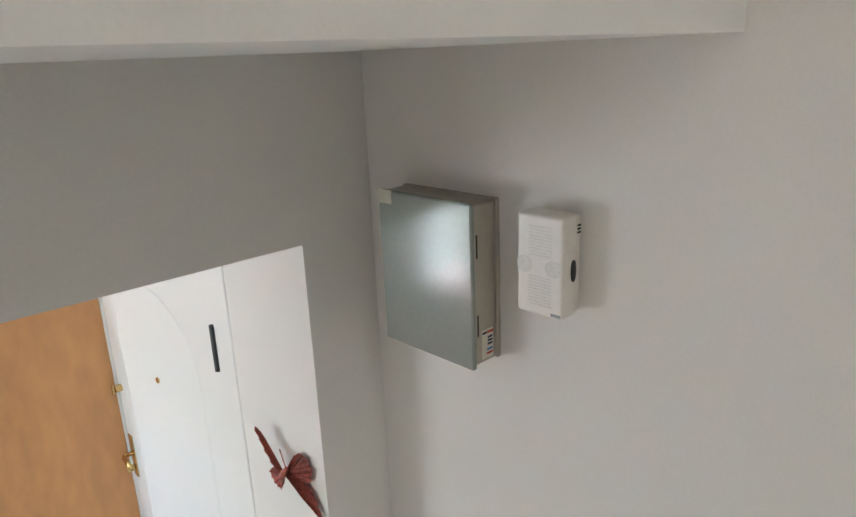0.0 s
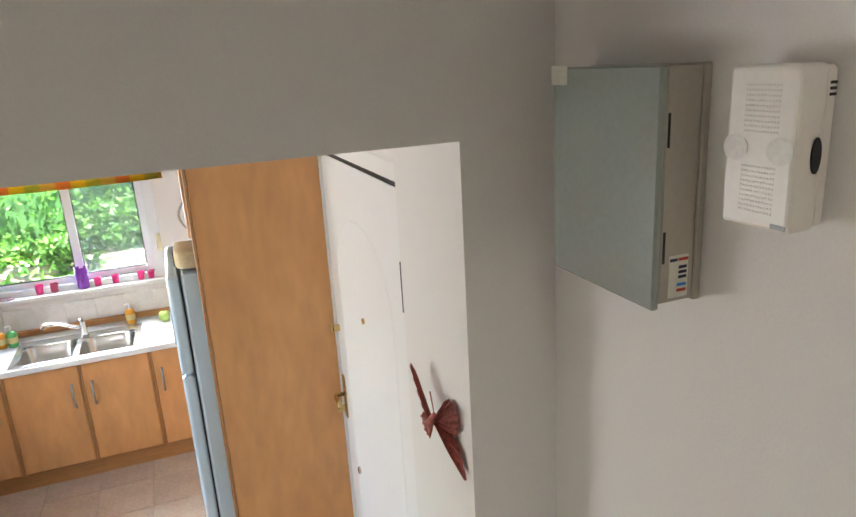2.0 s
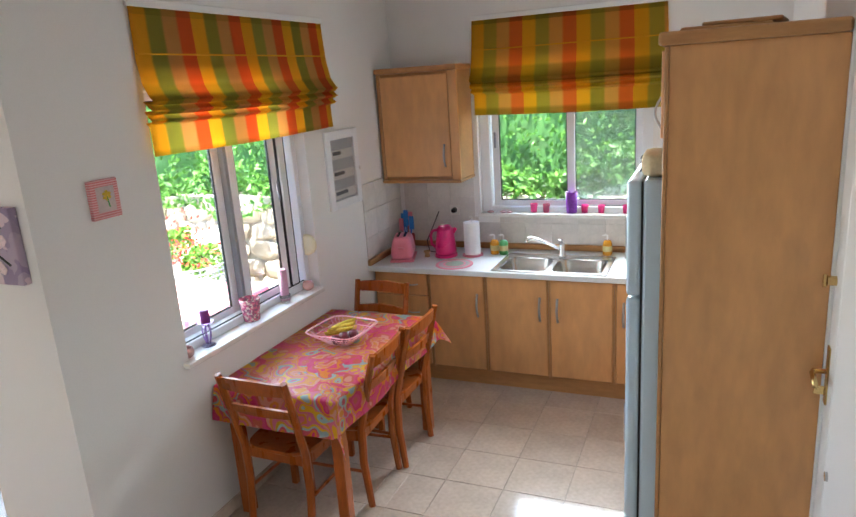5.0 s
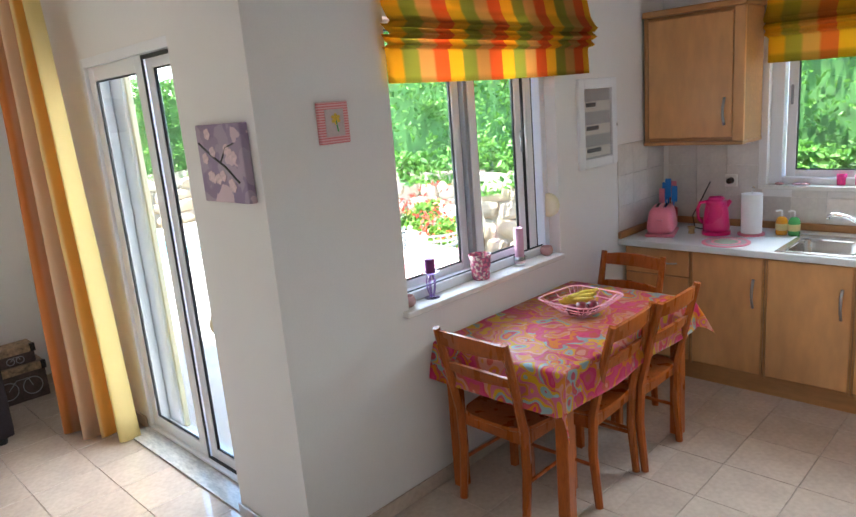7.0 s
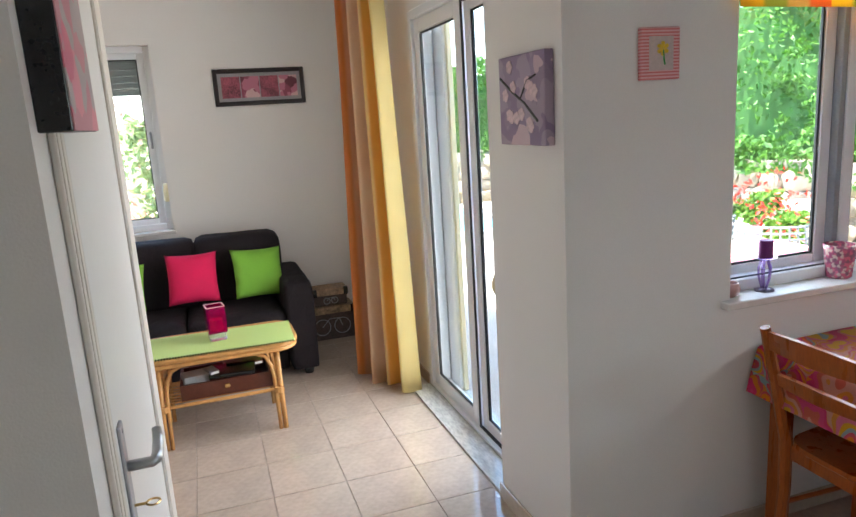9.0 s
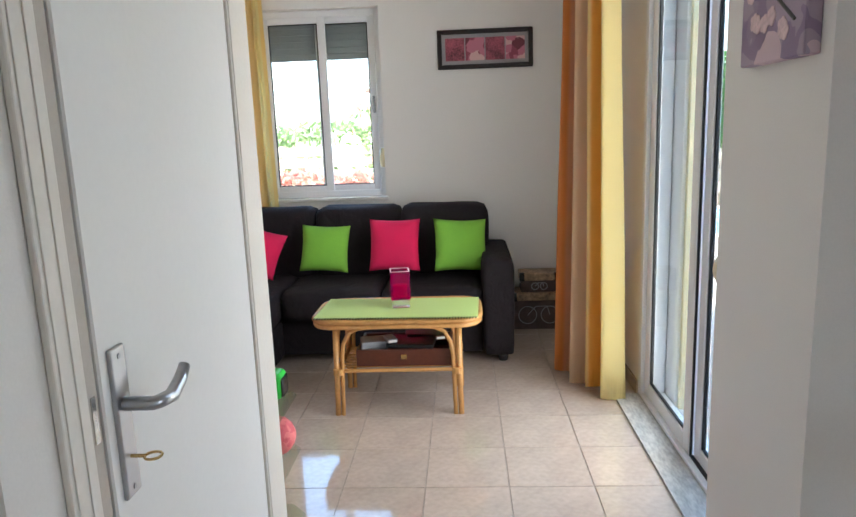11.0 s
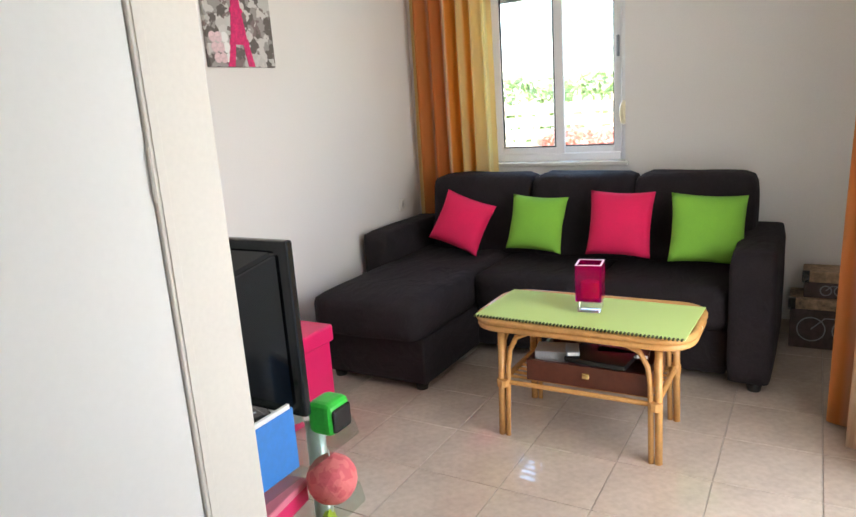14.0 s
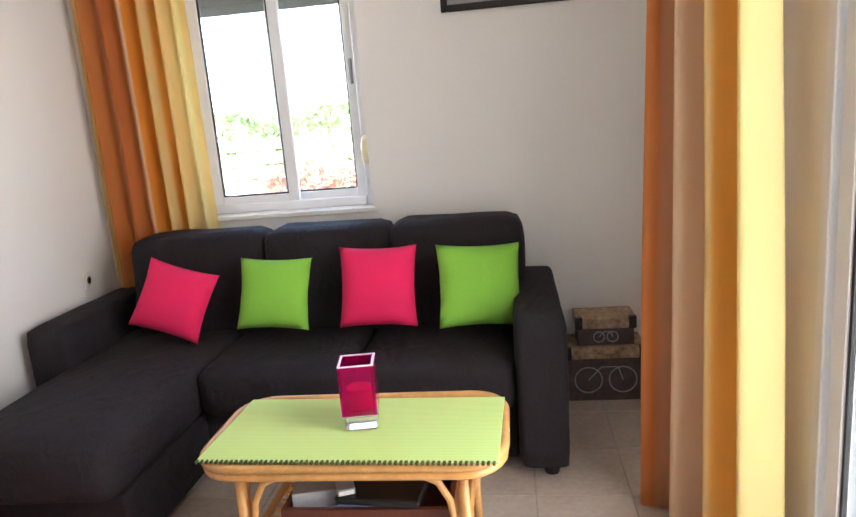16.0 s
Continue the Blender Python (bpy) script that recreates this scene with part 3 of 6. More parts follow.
w2 = thing("window_2", "white aluminium sliding kitchen window with tiled sill", "window", (0, 6.60, 0), 0, kind="structure")
part("window_frame", rect_frame(1.30, 2.56, 1.155, 2.25, 0.075, 0.05, 0.15, wb=0.045), ALU, w2)
sash(w2, 1.385, 2.01, 1.185, 2.22, 0.10, handle=1.41)
sash(w2, 1.95, 2.49, 1.185, 2.22, 0.13)
sc = part("fly_screen", bx(2.005, 2.44, 0.1455, 0.1465, 1.24, 2.165), SCREEN, w2, "pale fly screen")
sc.visible_shadow = False
part("track", bx(2.02, 2.48, 0.088, 0.096, 1.19, 1.205), GASKET, w2)
part("window_sill", bx(1.28, 2.58, -0.02, 0.17, 1.127, 1.155, 0.004), MARBLE, w2)
w3 = thing("window_3", "white aluminium sliding window with half-lowered grey shutter", "window", (0.0, 0, 0), 90, kind="structure")
part("window_frame", rect_frame(1.20, 2.09, 0.947, 2.25, 0.045, 2.80, 2.90), ALU, w3)
sash(w3, 1.24, 1.70, 0.975, 2.22, 2.82)
sash(w3, 1.62, 2.05, 0.975, 2.22, 2.855, handle=2.02)
part("track", bx(1.72, 2.04, 2.805, 2.815, 0.965, 0.973), GASKET, w3)
part("window_sill", bx(1.18, 2.11, 2.70, 2.93, 0.922, 0.947, 0.004), MARBLE, w3)
for k in range(7):
    part("slat", bx(1.25, 2.04, 2.885, 2.896, 1.92 + k * 0.045, 1.9645 + k * 0.045, 0.003), GREY, w3)
w4 = thing("door_3", "white aluminium glazed sliding terrace door, partly open", "sliding door", (0, 3.40, 0), 0, kind="structure")
part("door_frame", rect_frame(-1.29, 0.05, 0.012, 2.22, 0.05, 0.125, 0.25, wb=0.02), ALU, w4)
sash(w4, -1.245, -0.56, 0.03, 2.17, 0.16, 0.075)
sash(w4, -0.547, 0.0, 0.03, 2.17, 0.178, 0.065)
part("track", bx(-0.560, -0.549, 0.150, 0.158, 0.03, 2.17), GASKET, w4)
part("track", bx(-0.548, 0.0, 0.150, 0.178, 2.150, 2.168), GASKET, w4)
part("track", bx(-0.548, 0.0, 0.150, 0.178, 0.020, 0.040), GASKET, w4)
# Pale upright strips imitate the tall reflection in the left pane.
part("pane_reflection_strip", bx(-1.29, -1.10, 0.255, 0.30, 0.012, 2.22, 0.004), ALU, w4)
part("pane_reflection_strip", bx(-1.097, -1.072, 0.27, 0.30, 0.012, 2.22, 0.004), CREAM, w4)
part("threshold", bx(-1.29, 0.05, 0.0, 0.30, -0.004, 0.011), THRESH, w4)


def winder(name_at, label, parent_label="cord winder"):
    t = thing("shutter_winder", label, "shutter winder", name_at[0], name_at[1])
    part("case", lathe([(0.0005, 0), (0.062, 0), (0.068, 0.006), (0.068, 0.026), (0.058, 0.034), (0.0005, 0.036)], 28), CREAM, t, smooth=False).matrix_basis = pose(0, 0, 0, 90, 0, 0)
    part("base_plate", bx(-0.075, -0.045, -0.006, 0.0, -0.085, 0.085, 0.003), CREAM, t)
    part("strap", bx(-0.068, -0.052, -0.004, -0.002, 0.085, 0.98), PLASTIC, t)
    return t


winder(((0.56, 5.29, 1.21), 0), "round cream shutter strap winder on the window reveal")
winder(((-2.775, 2.09, 1.22), 0), "round cream shutter strap winder beside the sofa window")
winder(((0.05, 3.465, 0.95), -90), "round cream shutter strap winder on the terrace door reveal")
winder(((2.56, 6.66, 1.42), -90), "round cream shutter strap winder beside the kitchen window")

# white inside door in the partition
d2 = thing("door_2", "closed white lacquered inside door in white casing", "door", (0, 2.11, 0), 0, kind="structure")
part("leaf", bx(0.5125, 1.189, -0.045, 0.006, 0.008, 2.02, 0.003), WHITE, d2)
b = bmesh.new()
for x0, x1, z0, z1 in [(0.371, 0.512, 0, 2.085), (1.232, 1.297, 0, 2.085), (0.512, 1.232, 2.025, 2.085)]:
    bx(x0, x1, 0.001, 0.012, z0, z1, 0.003, 2, bm=b)
for x0, x1, z1 in [(0.487, 0.505, 2.05), (1.268, 1.288, 2.077), (1.238, 1.258, 2.03)]:
    bx(x0, x1, 0.0118, 0.0142, 0, z1, 0.001, 1, bm=b)
part("casing", b, IVORY, d2)
b = bmesh.new()
for x0, x1, z0, z1 in [(0.4605, 0.511, 0, 2.06), (1.192, 1.2595, 0, 2.06), (0.50, 1.192, 2.025, 2.06)]:
    bx(x0, x1, -0.11, -0.002, z0, z1, bm=b)
part("jamb", b, IVORY, d2)
# Darker strip: the shade in the lock-side rebate is put into its colour.
part("rebate", bx(1.192, 1.2315, -0.0018, 0.0005, 0, 2.02), mat("rebate_shade_tone", (0.52, 0.46, 0.40), 0.5, var=0.04), d2, "rebate strip toned darker for its shade")
for z in (0.25, 1.27, 1.80):
    part("hinge", tube([(0.512, 0.010, z - 0.045), (0.512, 0.010, z + 0.045)], 0.0045), IVORY, d2)
hd = part("door_handle", tube([(1.165, -0.002, 1.04), (1.165, 0.05, 1.04), (1.150, 0.055, 1.038), (1.115, 0.056, 1.032), (1.08, 0.056, 1.045), (1.055, 0.054, 1.060)], [0.010, 0.010, 0.011, 0.011, 0.010, 0.009], 10, flat=1.1), SATIN, d2, "satin nickel lever handle", True)
part("plate", bx(1.143, 1.187, -0.004, 0.005, 0.89, 1.13, 0.0045, 3), SATIN, hd)
part("strike", bx(1.200, 1.211, 0.0, 0.002, 0.975, 1.045), STEEL, d2)
k = part("key", tube([(1.165, 0.0, 0.955), (1.165, 0.028, 0.955)], 0.003), BRASS, d2, "small brass key in the lock")
part("bow", tube([(1.165 + 0.013 * math.cos(q * math.pi / 6), 0.04 + 0.013 * math.sin(q * math.pi / 6), 0.955) for q in range(12)], 0.0022, 6, True), BRASS, k)
hd.location = k.location = (-0.020, 0.008, -0.03)
for z in (1.115, 0.905):
    part("screw", tube([(1.165, 0.004, z), (1.165, 0.0062, z)], 0.0045), GREY, hd)

# entrance door
d1 = thing("door_1", "closed white panelled entrance door with brass lock", "door", (0.02, 0, 0), kind="structure")
part("leaf", bx(3.345, 3.39, 3.315, 4.455, 0.01, 2.225, 0.003), WHITE, d1)
b = bmesh.new()
for y0, y1, z0, z1 in [(3.18, 3.30, 0, 2.31), (4.458, 4.50, 0, 2.31), (3.30, 4.458, 2.245, 2.31)]:
    bx(3.333, 3.37, y0, y1, z0, z1, 0.006, 2, bm=b)
part("casing", b, WHITE, d1)
part("seal", bx(3.343, 3.36, 3.30, 4.458, 2.226, 2.244), GASKET, d1)
part("seal", bx(3.343, 3.36, 3.30, 3.314, 0, 2.226), GASKET, d1)
arch = [(3.345, 3.50, 0.25), (3.345, 3.50, 1.70)] + [(3.345, 3.90 - 0.40 * math.cos(q * math.pi / 12), 1.70 + 0.30 * math.sin(q * math.pi / 12)) for q in range(1, 12)] + [(3.345, 4.30, 1.70), (3.345, 4.30, 0.25)]
part("moulding", tube(arch, 0.007, 8, True), WHITE, d1).location = (0.0045, 0, 0)
part("hinge", tube([(3.334, 3.304, 1.835), (3.334, 3.304, 2.0)], 0.013), GASKET, d1, "black door hinge")
part("hinge", tube([(3.334, 3.304, 0.40), (3.334, 3.304, 0.565)], 0.013), GASKET, d1, "black door hinge")
h1 = part("door_handle", tube([(3.345, 4.42, 1.02), (3.295, 4.42, 1.02), (3.290, 4.40, 1.02), (3.288, 4.29, 1.015)], 0.010, 8), BRASS, d1, "brass lever handle", True)
part("plate", bx(3.338, 3.346, 4.398, 4.442, 0.89, 1.12, 0.003), BRASS, h1)
part("key", bx(3.30, 3.338, 4.417, 4.423, 0.925, 0.96, 0.002), BRASS, d1)
kn = part("thumb_turn", tube([(3.345, 4.42, 1.375), (3.315, 4.42, 1.375)], 0.018, 12), BRASS, d1, "brass thumb turn")
part("wing", bx(3.300, 3.316, 4.414, 4.426, 1.35, 1.40, 0.004), BRASS, kn)
part("peephole", tube([(3.347, 3.915, 1.586), (3.338, 3.915, 1.586)], 0.013, 12), BRASS, d1)
part("lock_cover", tube([(3.347, 4.25, 0.68), (3.336, 4.25, 0.68)], 0.018, 12), STEEL, d1)


# ---- blinds and curtains ----
def roman_blind(name, label, width, at, rz, cloth, drop=0.65):
    t = thing(name, label, "roman blind", at, rz)
    top = 0.63 * drop
    prof = [(0.012, 0), (0.014, 0.25 * top), (0.020, 0.6 * top), (0.040, 0.85 * top), (0.070, 0.97 * top), (0.085, top), (0.060, top + 0.02), (0.030, top + 0.004),
            (0.055, top + 0.03), (0.078, top + 0.048), (0.050, top + 0.062), (0.026, top + 0.045), (0.045, top + 0.075), (0.062, top + 0.088), (0.035, top + 0.10), (0.024, top + 0.095),
            (0.026, top + 0.14), (0.030, drop)]
    run = [0.45]
    for (o0, z0), (o1, z1) in zip(prof, prof[1:]):
        run.append(run[-1] + math.hypot(o1 - o0, z1 - z0))

    def fn(u, v):
        k = v * (len(prof) - 1)
        i = min(int(k), len(prof) - 2)
        f = k - i
        o = prof[i][0] * (1 - f) + prof[i + 1][0] * f
        z = prof[i][1] * (1 - f) + prof[i + 1][1] * f
        belly = 0.014 * math.sin(math.pi * u) * min(1, z / top)
        flare = 0.02 * min(1, z / top) * (2 * u - 1) * (1 if z < top + 0.1 else 0.2)
        return (u * width + flare, -o - belly + 0.003 * noise.noise(Vector((u * 5, v * 6, 1))), -z - belly * 0.6), (u * width, run[i] * (1 - f) + run[i + 1] * f)
    part("cloth", sheet(36, 51, fn, 0.002), cloth, t)
    part("headrail", bx(-0.01, width + 0.01, -0.018, 0.0, -0.02, 0.015, 0.003), WHITE, t)
    for z in (0.33 * drop,):
        part("rod", tube([(width * q / 12, -0.0185 - 0.014 * math.sin(math.pi * q / 12) * z / top, -z) for q in range(13)], 0.0045, 6), cloth, t)
    return t


roman_blind("roman_blind", "striped orange, olive and yellow roman blind over the table window", 1.56, (0.62, 4.04, 2.58), 90, BLIND, 0.655)
roman_blind("roman_blind", "plaid orange and yellow roman blind over the sink window", 1.335, (1.30, 6.60, 2.585), 0, PLAID, 0.685)


def curtain(label, a, c, z0, z1, folds, amp, seed, gather=0.8):
    t = thing("curtain", label, "curtain")
    A, C = Vector((*a, 0)), Vector((*c, 0))
    d = C - A
    side = Vector((-d.y, d.x, 0)).normalized()
    L = d.length
    def fn(u, v):
        k = amp * (0.65 + 0.35 * (1 - v)) * math.sin(2 * math.pi * folds * u + 0.7 * math.sin(5 * u + seed)) + 0.012 * noise.noise(Vector((u * 9, v * 2.2, seed)))
        s = 0.5 + (u - 0.5) * (gather + (1 - gather) * (1 - v) ** 0.8)
        hem = z0 + 0.025 * math.sin(9 * u + seed)
        p = A + d * s + side * k
        return (p.x, p.y, hem + (z1 - z0) * v), (u * L * 1.75, v * (z1 - z0))
    part("cloth", sheet(150, 16, fn, 0.0015), CURTAIN, t)
    part("curtain_rod", tube([A - d.normalized() * 0.08 + Vector((0, 0, z1 + 0.01)), C + d.normalized() * 0.08 + Vector((0, 0, z1 + 0.01))], 0.009), WHITE, t)
    return t


curtain("long striped orange and yellow curtain beside the terrace door", (-1.72, 3.16), (-1.19, 3.395), 0.012, 2.70, 4.2, 0.062, 1.0, 0.64)
curtain("long striped orange and yellow curtain beside the sofa window", (-2.64, 0.73), (-2.63, 1.33), 0.06, 2.70, 6.0, 0.045, 2.2, 0.92)


# ---- kitchen ----
def bow(parent, x, y, z0, z1, label=""):
    """A bowed metal handle standing upright in front of a door that faces -y."""
    n = 8
    return part("handle", tube([(x, y - 0.026 * math.sin(math.pi * q / n) - 0.001, z0 + (z1 - z0) * q / n) for q in range(n + 1)], 0.008, 8), SATIN, parent, label or "bowed satin metal handle", True)


def base_unit(x0, x1, handle_side, drawers=False):
    t = thing("kitchen_cabinet", "beech veneer base cabinet with three drawers" if drawers else "beech veneer base cabinet under the worktop", "cabinet", (0, 0, 0), group="kitchen base cabinets")
    part("body", bx(x0 + 0.001, x1 - 0.001, 6.012, 6.59, 0.10, 0.70 if 1.4 < x0 < 2.3 else 0.838), BEECHX, t)
    part("plinth", bx(x0, x1, 6.022, 6.04, 0.0, 0.10), BEECHX, t, "recessed wooden plinth")
    if drawers:
        for z0, z1 in ((0.125, 0.40), (0.41, 0.655), (0.665, 0.825)):
            d = part("drawer", bx(x0 + 0.012, x1 - 0.012, 5.992, 6.012, z0, z1, 0.003), BEECH, t)
            part("handle", tube([((x0 + x1) / 2 + 0.09 - 0.045 + 0.01 * q, 5.991 - 0.022 * math.sin(math.pi * q / 9), (z0 + z1) / 2) for q in range(10)], 0.005, 8), SATIN, d)
    else:
        d = part("door", bx(x0 + 0.014, x1 - 0.014, 5.992, 6.012, 0.125, 0.825, 0.003), BEECH, t)
        part("edge", bx(x0 + 0.002, x0 + 0.013, 5.990, 6.012, 0.11, 0.833, 0.002), BEECHX, t)
        part("edge", bx(x1 - 0.013, x1 - 0.002, 5.990, 6.012, 0.11, 0.833, 0.002), BEECHX, t)
        hx = x1 - 0.06 if handle_side > 0 else x0 + 0.06
        bow(d, hx, 5.992, 0.53, 0.70)
    return t


base_unit(0.64, 1.077, 0, True)
base_unit(1.077, 1.505, 1)
base_unit(1.505, 1.952, 1)
base_unit(1.952, 2.385, -1)
base_unit(2.385, 2.84, -1)
wt = thing("worktop", "pale laminate worktop along the kitchen wall", "worktop")
b = bmesh.new()
for k in [(0.622, 1.60, 5.95, 6.598), (2.30, 3.355, 5.95, 6.598), (1.60, 2.30, 5.95, 5.99), (1.60, 2.30, 6.40, 6.598)]:
    bx(*k, 0.84, 0.88, 0.0, bm=b)
part("slab", b, LAMINATE, wt)
part("edge_strip", bx(0.622, 3.355, 5.943, 5.95, 0.842, 0.879, 0.002), LAMINATE, wt)
part("upstand", bx(0.655, 3.355, 6.575, 6.598, 0.88, 0.925, 0.005), BEECHX, wt, "beech upstand strip")
part("upstand", bx(0.622, 0.65, 5.945, 6.598, 0.88, 0.925, 0.005), BEECHX, wt, "beech upstand strip")

sk = thing("kitchen_sink", "stainless steel double-bowl sink set in the worktop", "sink")
b = bmesh.new()
for k in [(1.56, 2.34, 5.965, 6.00), (1.56, 2.34, 6.33, 6.44), (1.56, 1.60, 6.00, 6.33), (1.93, 1.965, 6.00, 6.33), (2.30, 2.34, 6.00, 6.33)]:
    bx(*k, 0.879, 0.887, 0.002, bm=b)
part("rim", b, STEEL, sk)
for x0, x1 in ((1.60, 1.93), (1.965, 2.30)):
    b = bmesh.new()
    prev = None
    for z, ins in ((0.884, -0.004), (0.86, 0.006), (0.74, 0.018), (0.725, 0.05), (0.722, 0.12)):
        ring = []
        for q in range(28):
            a = 2 * math.pi * q / 28
            ca, sa = math.cos(a), math.sin(a)
            sx = math.copysign(abs(ca) ** 0.45, ca) * ((x1 - x0) / 2 - ins)
            sy = math.copysign(abs(sa) ** 0.45, sa) * (0.165 - ins)
            ring.append(b.verts.new(((x0 + x1) / 2 + sx, 6.165 + sy, z)))
        if prev:
            for q in range(28):
                b.faces.new((prev[q], prev[(q + 1) % 28], ring[(q + 1) % 28], ring[q]))
        prev = ring
    b.faces.new(prev)
    part("bowl", b, STEEL, sk, smooth=True)
    part("drain", lathe([(0.001, 0), (0.028, 0), (0.03, 0.003), (0.001, 0.004)], 16, ((x0 + x1) / 2, 6.165, 0.7225)), GREY, sk)
tap = thing("kitchen_tap", "chrome mixer tap behind the sink", "tap", (1.97, 6.385, 0.887))
part("body", lathe([(0.001, 0), (0.027, 0), (0.027, 0.01), (0.021, 0.02), (0.021, 0.085), (0.016, 0.10), (0.001, 0.105)], 18), CHROME, tap, smooth=True)
part("spout", tube([(0, 0, 0.05), (-0.05, -0.035, 0.085), (-0.14, -0.10, 0.145), (-0.19, -0.14, 0.165), (-0.215, -0.155, 0.16), (-0.222, -0.16, 0.14)], 0.011, 10), CHROME, tap, smooth=True)
part("lever", tube([(0, 0, 0.10), (0.005, -0.02, 0.125), (-0.01, -0.08, 0.14)], [0.012, 0.009, 0.007], 8), CHROME, tap, smooth=True)

wc = thing("wall_cabinet", "beech wall cabinet hung beside the kitchen window", "cabinet")
part("body", bx(0.645, 1.262, 6.312, 6.598, 1.462, 2.235), BEECHX, wc)
d = part("door", bx(0.668, 1.195, 6.290, 6.311, 1.485, 2.215, 0.004), BEECH, wc)
bow(d, 1.150, 6.290, 1.56, 1.72)
part("side_frame", bx(1.20, 1.264, 6.288, 6.312, 1.462, 2.235, 0.003), BEECH, wc)
part("side_frame", bx(0.640, 0.665, 6.288, 6.312, 1.462, 2.235, 0.003), BEECHX, wc)
part("cornice", bx(0.632, 1.275, 6.270, 6.598, 2.236, 2.275, 0.010, 2), BEECHX, wc)
part("pelmet", bx(0.636, 1.268, 6.280, 6.598, 1.440, 1.461, 0.004), BEECHX, wc)

tu = thing("tall_cabinet", "tall beech fridge housing with a plain side panel", "cabinet", (0, -0.235, 0))
part("side_panel", bx(2.775, 3.352, 4.70, 4.725, 0.0, 2.235, 0.002), BEECH, tu)
part("side_panel", bx(2.775, 3.352, 5.40, 5.425, 0.0, 2.235, 0.002), BEECH, tu)
part("edge", bx(2.757, 2.774, 4.698, 4.727, 0.0, 2.235, 0.003), BEECHX, tu)
part("cornice", bx(2.735, 3.352, 4.675, 5.44, 2.236, 2.285, 0.012, 2), BEECHX, tu)
part("body", bx(2.80, 3.352, 4.726, 5.399, 1.88, 2.234), BEECHX, tu)
d = part("door", bx(2.745, 2.765, 4.735, 5.39, 1.895, 2.22, 0.003), BEECH, tu)
part("handle", tube([(2.744 - 0.025 * math.sin(math.pi * q / 8), 4.80, 1.93 + 0.015 * q) for q in range(9)], 0.005, 8), SATIN, d)
fr = thing("fridge", "pale grey two-door fridge standing in the tall housing", "fridge", (0.055, -0.235, 0))
part("body", bx(2.63, 3.25, 4.745, 5.37, 0.02, 1.73, 0.012, 2), FRIDGE, fr)
for z0, z1 in ((0.05, 1.232), (1.242, 1.73)):
    d = part("door", bx(2.565, 2.622, 4.745, 5.37, z0, z1, 0.018, 3), FRIDGE, fr)
    part("grip", bx(2.56, 2.567, 4.765, 4.785, (z0 + z1) / 2 - 0.09, (z0 + z1) / 2 + 0.09, 0.003), GREY, d)
part("door_seal", bx(2.622, 2.63, 4.755, 5.36, 0.05, 1.725), GASKET, fr)
bag = thing("paper_bag", "cream paper bag lying on the fridge", "bag", (2.76, 4.68, 1.73))
part("bag", puff(-0.09, 0.09, -0.12, 0.12, 0.0, 0.10, 0.03, 0.01, 3, 4), mat("cream_paper", (0.72, 0.58, 0.36), 0.8), bag)
for k in range(4):
    part("print_bar", bx(-0.096, -0.093, -0.08, 0.07 - 0.02 * k, 0.022 + 0.017 * k, 0.030 + 0.017 * k), INK, bag)
for x, y, z, w, l, a in ((2.95, 4.80, 2.285, 0.32, 0.40, 4), (3.04, 4.82, 2.302, 0.28, 0.34, -8)):
    t = thing("chopping_board", "flat wooden board lying on the tall cabinet", "board", (x, y, z), a)
    part("board", bx(-w / 2, w / 2, -l / 2, l / 2, 0.0, 0.016, 0.005), BEECHX, t)

to = thing("toaster", "pink toaster with utensils behind it on the worktop", "toaster", (0.80, 6.20, 0.88), 18)
b = bx(-0.085, 0.085, -0.13, 0.13, 0.015, 0.185, 0.04, 4)
for v in b.verts:
    k = 1 - 0.22 * max(0, v.co.z - 0.05) / 0.135
    v.co.x *= k
    v.co.y *= 1 - 0.12 * max(0, v.co.z - 0.05) / 0.135
part("shell", b, PINKP, to, smooth=True)
part("foot_band", bx(-0.09, 0.09, -0.135, 0.135, 0.0, 0.018, 0.006), PINKP, to)
for x in (-0.025, 0.025):
    part("slot", bx(x - 0.009, x + 0.009, -0.075, 0.075, 0.181, 0.187), BLACK, to)
part("lever", bx(-0.02, 0.02, -0.150, -0.122, 0.10, 0.115, 0.004), PINKP, to)
uj = thing("utensil_jar", "red jar of plastic kitchen utensils on the worktop", "jar", (0.745, 6.43, 0.88))
part("jar", lathe([(0.045, 0), (0.05, 0.01), (0.052, 0.13), (0.046, 0.132), (0.04, 0.02), (0.001, 0.02)], 20), mat("red_plastic", (0.55, 0.03, 0.03), 0.35), uj, smooth=True)
for k, (dx, dy, hh, c) in enumerate([(-0.03, 0.0, 0.30, BLUE), (0.0, -0.02, 0.33, BLUE), (0.02, 0.01, 0.31, PINKP), (0.035, -0.01, 0.28, BLUE), (-0.01, 0.025, 0.29, INKRED), (-0.045, -0.01, 0.26, PINKP)]):
    u = part("utensil", tube([(dx * 0.4, dy * 0.4, 0.03), (dx, dy, hh * 0.65)], 0.006, 6), c, uj)
    part("blade", bx(dx * 1.1 - 0.02, dx * 1.1 + 0.02, dy * 1.1 - 0.004, dy * 1.1 + 0.004, hh * 0.62, hh, 0.003), c, u)
ke = thing("kettle", "magenta electric kettle on its base, plugged in", "kettle", (1.105, 6.31, 0.88), 20)
part("base", lathe([(0.001, 0), (0.085, 0), (0.085, 0.018), (0.07, 0.024), (0.001, 0.024)], 24), HOTPINK, ke)
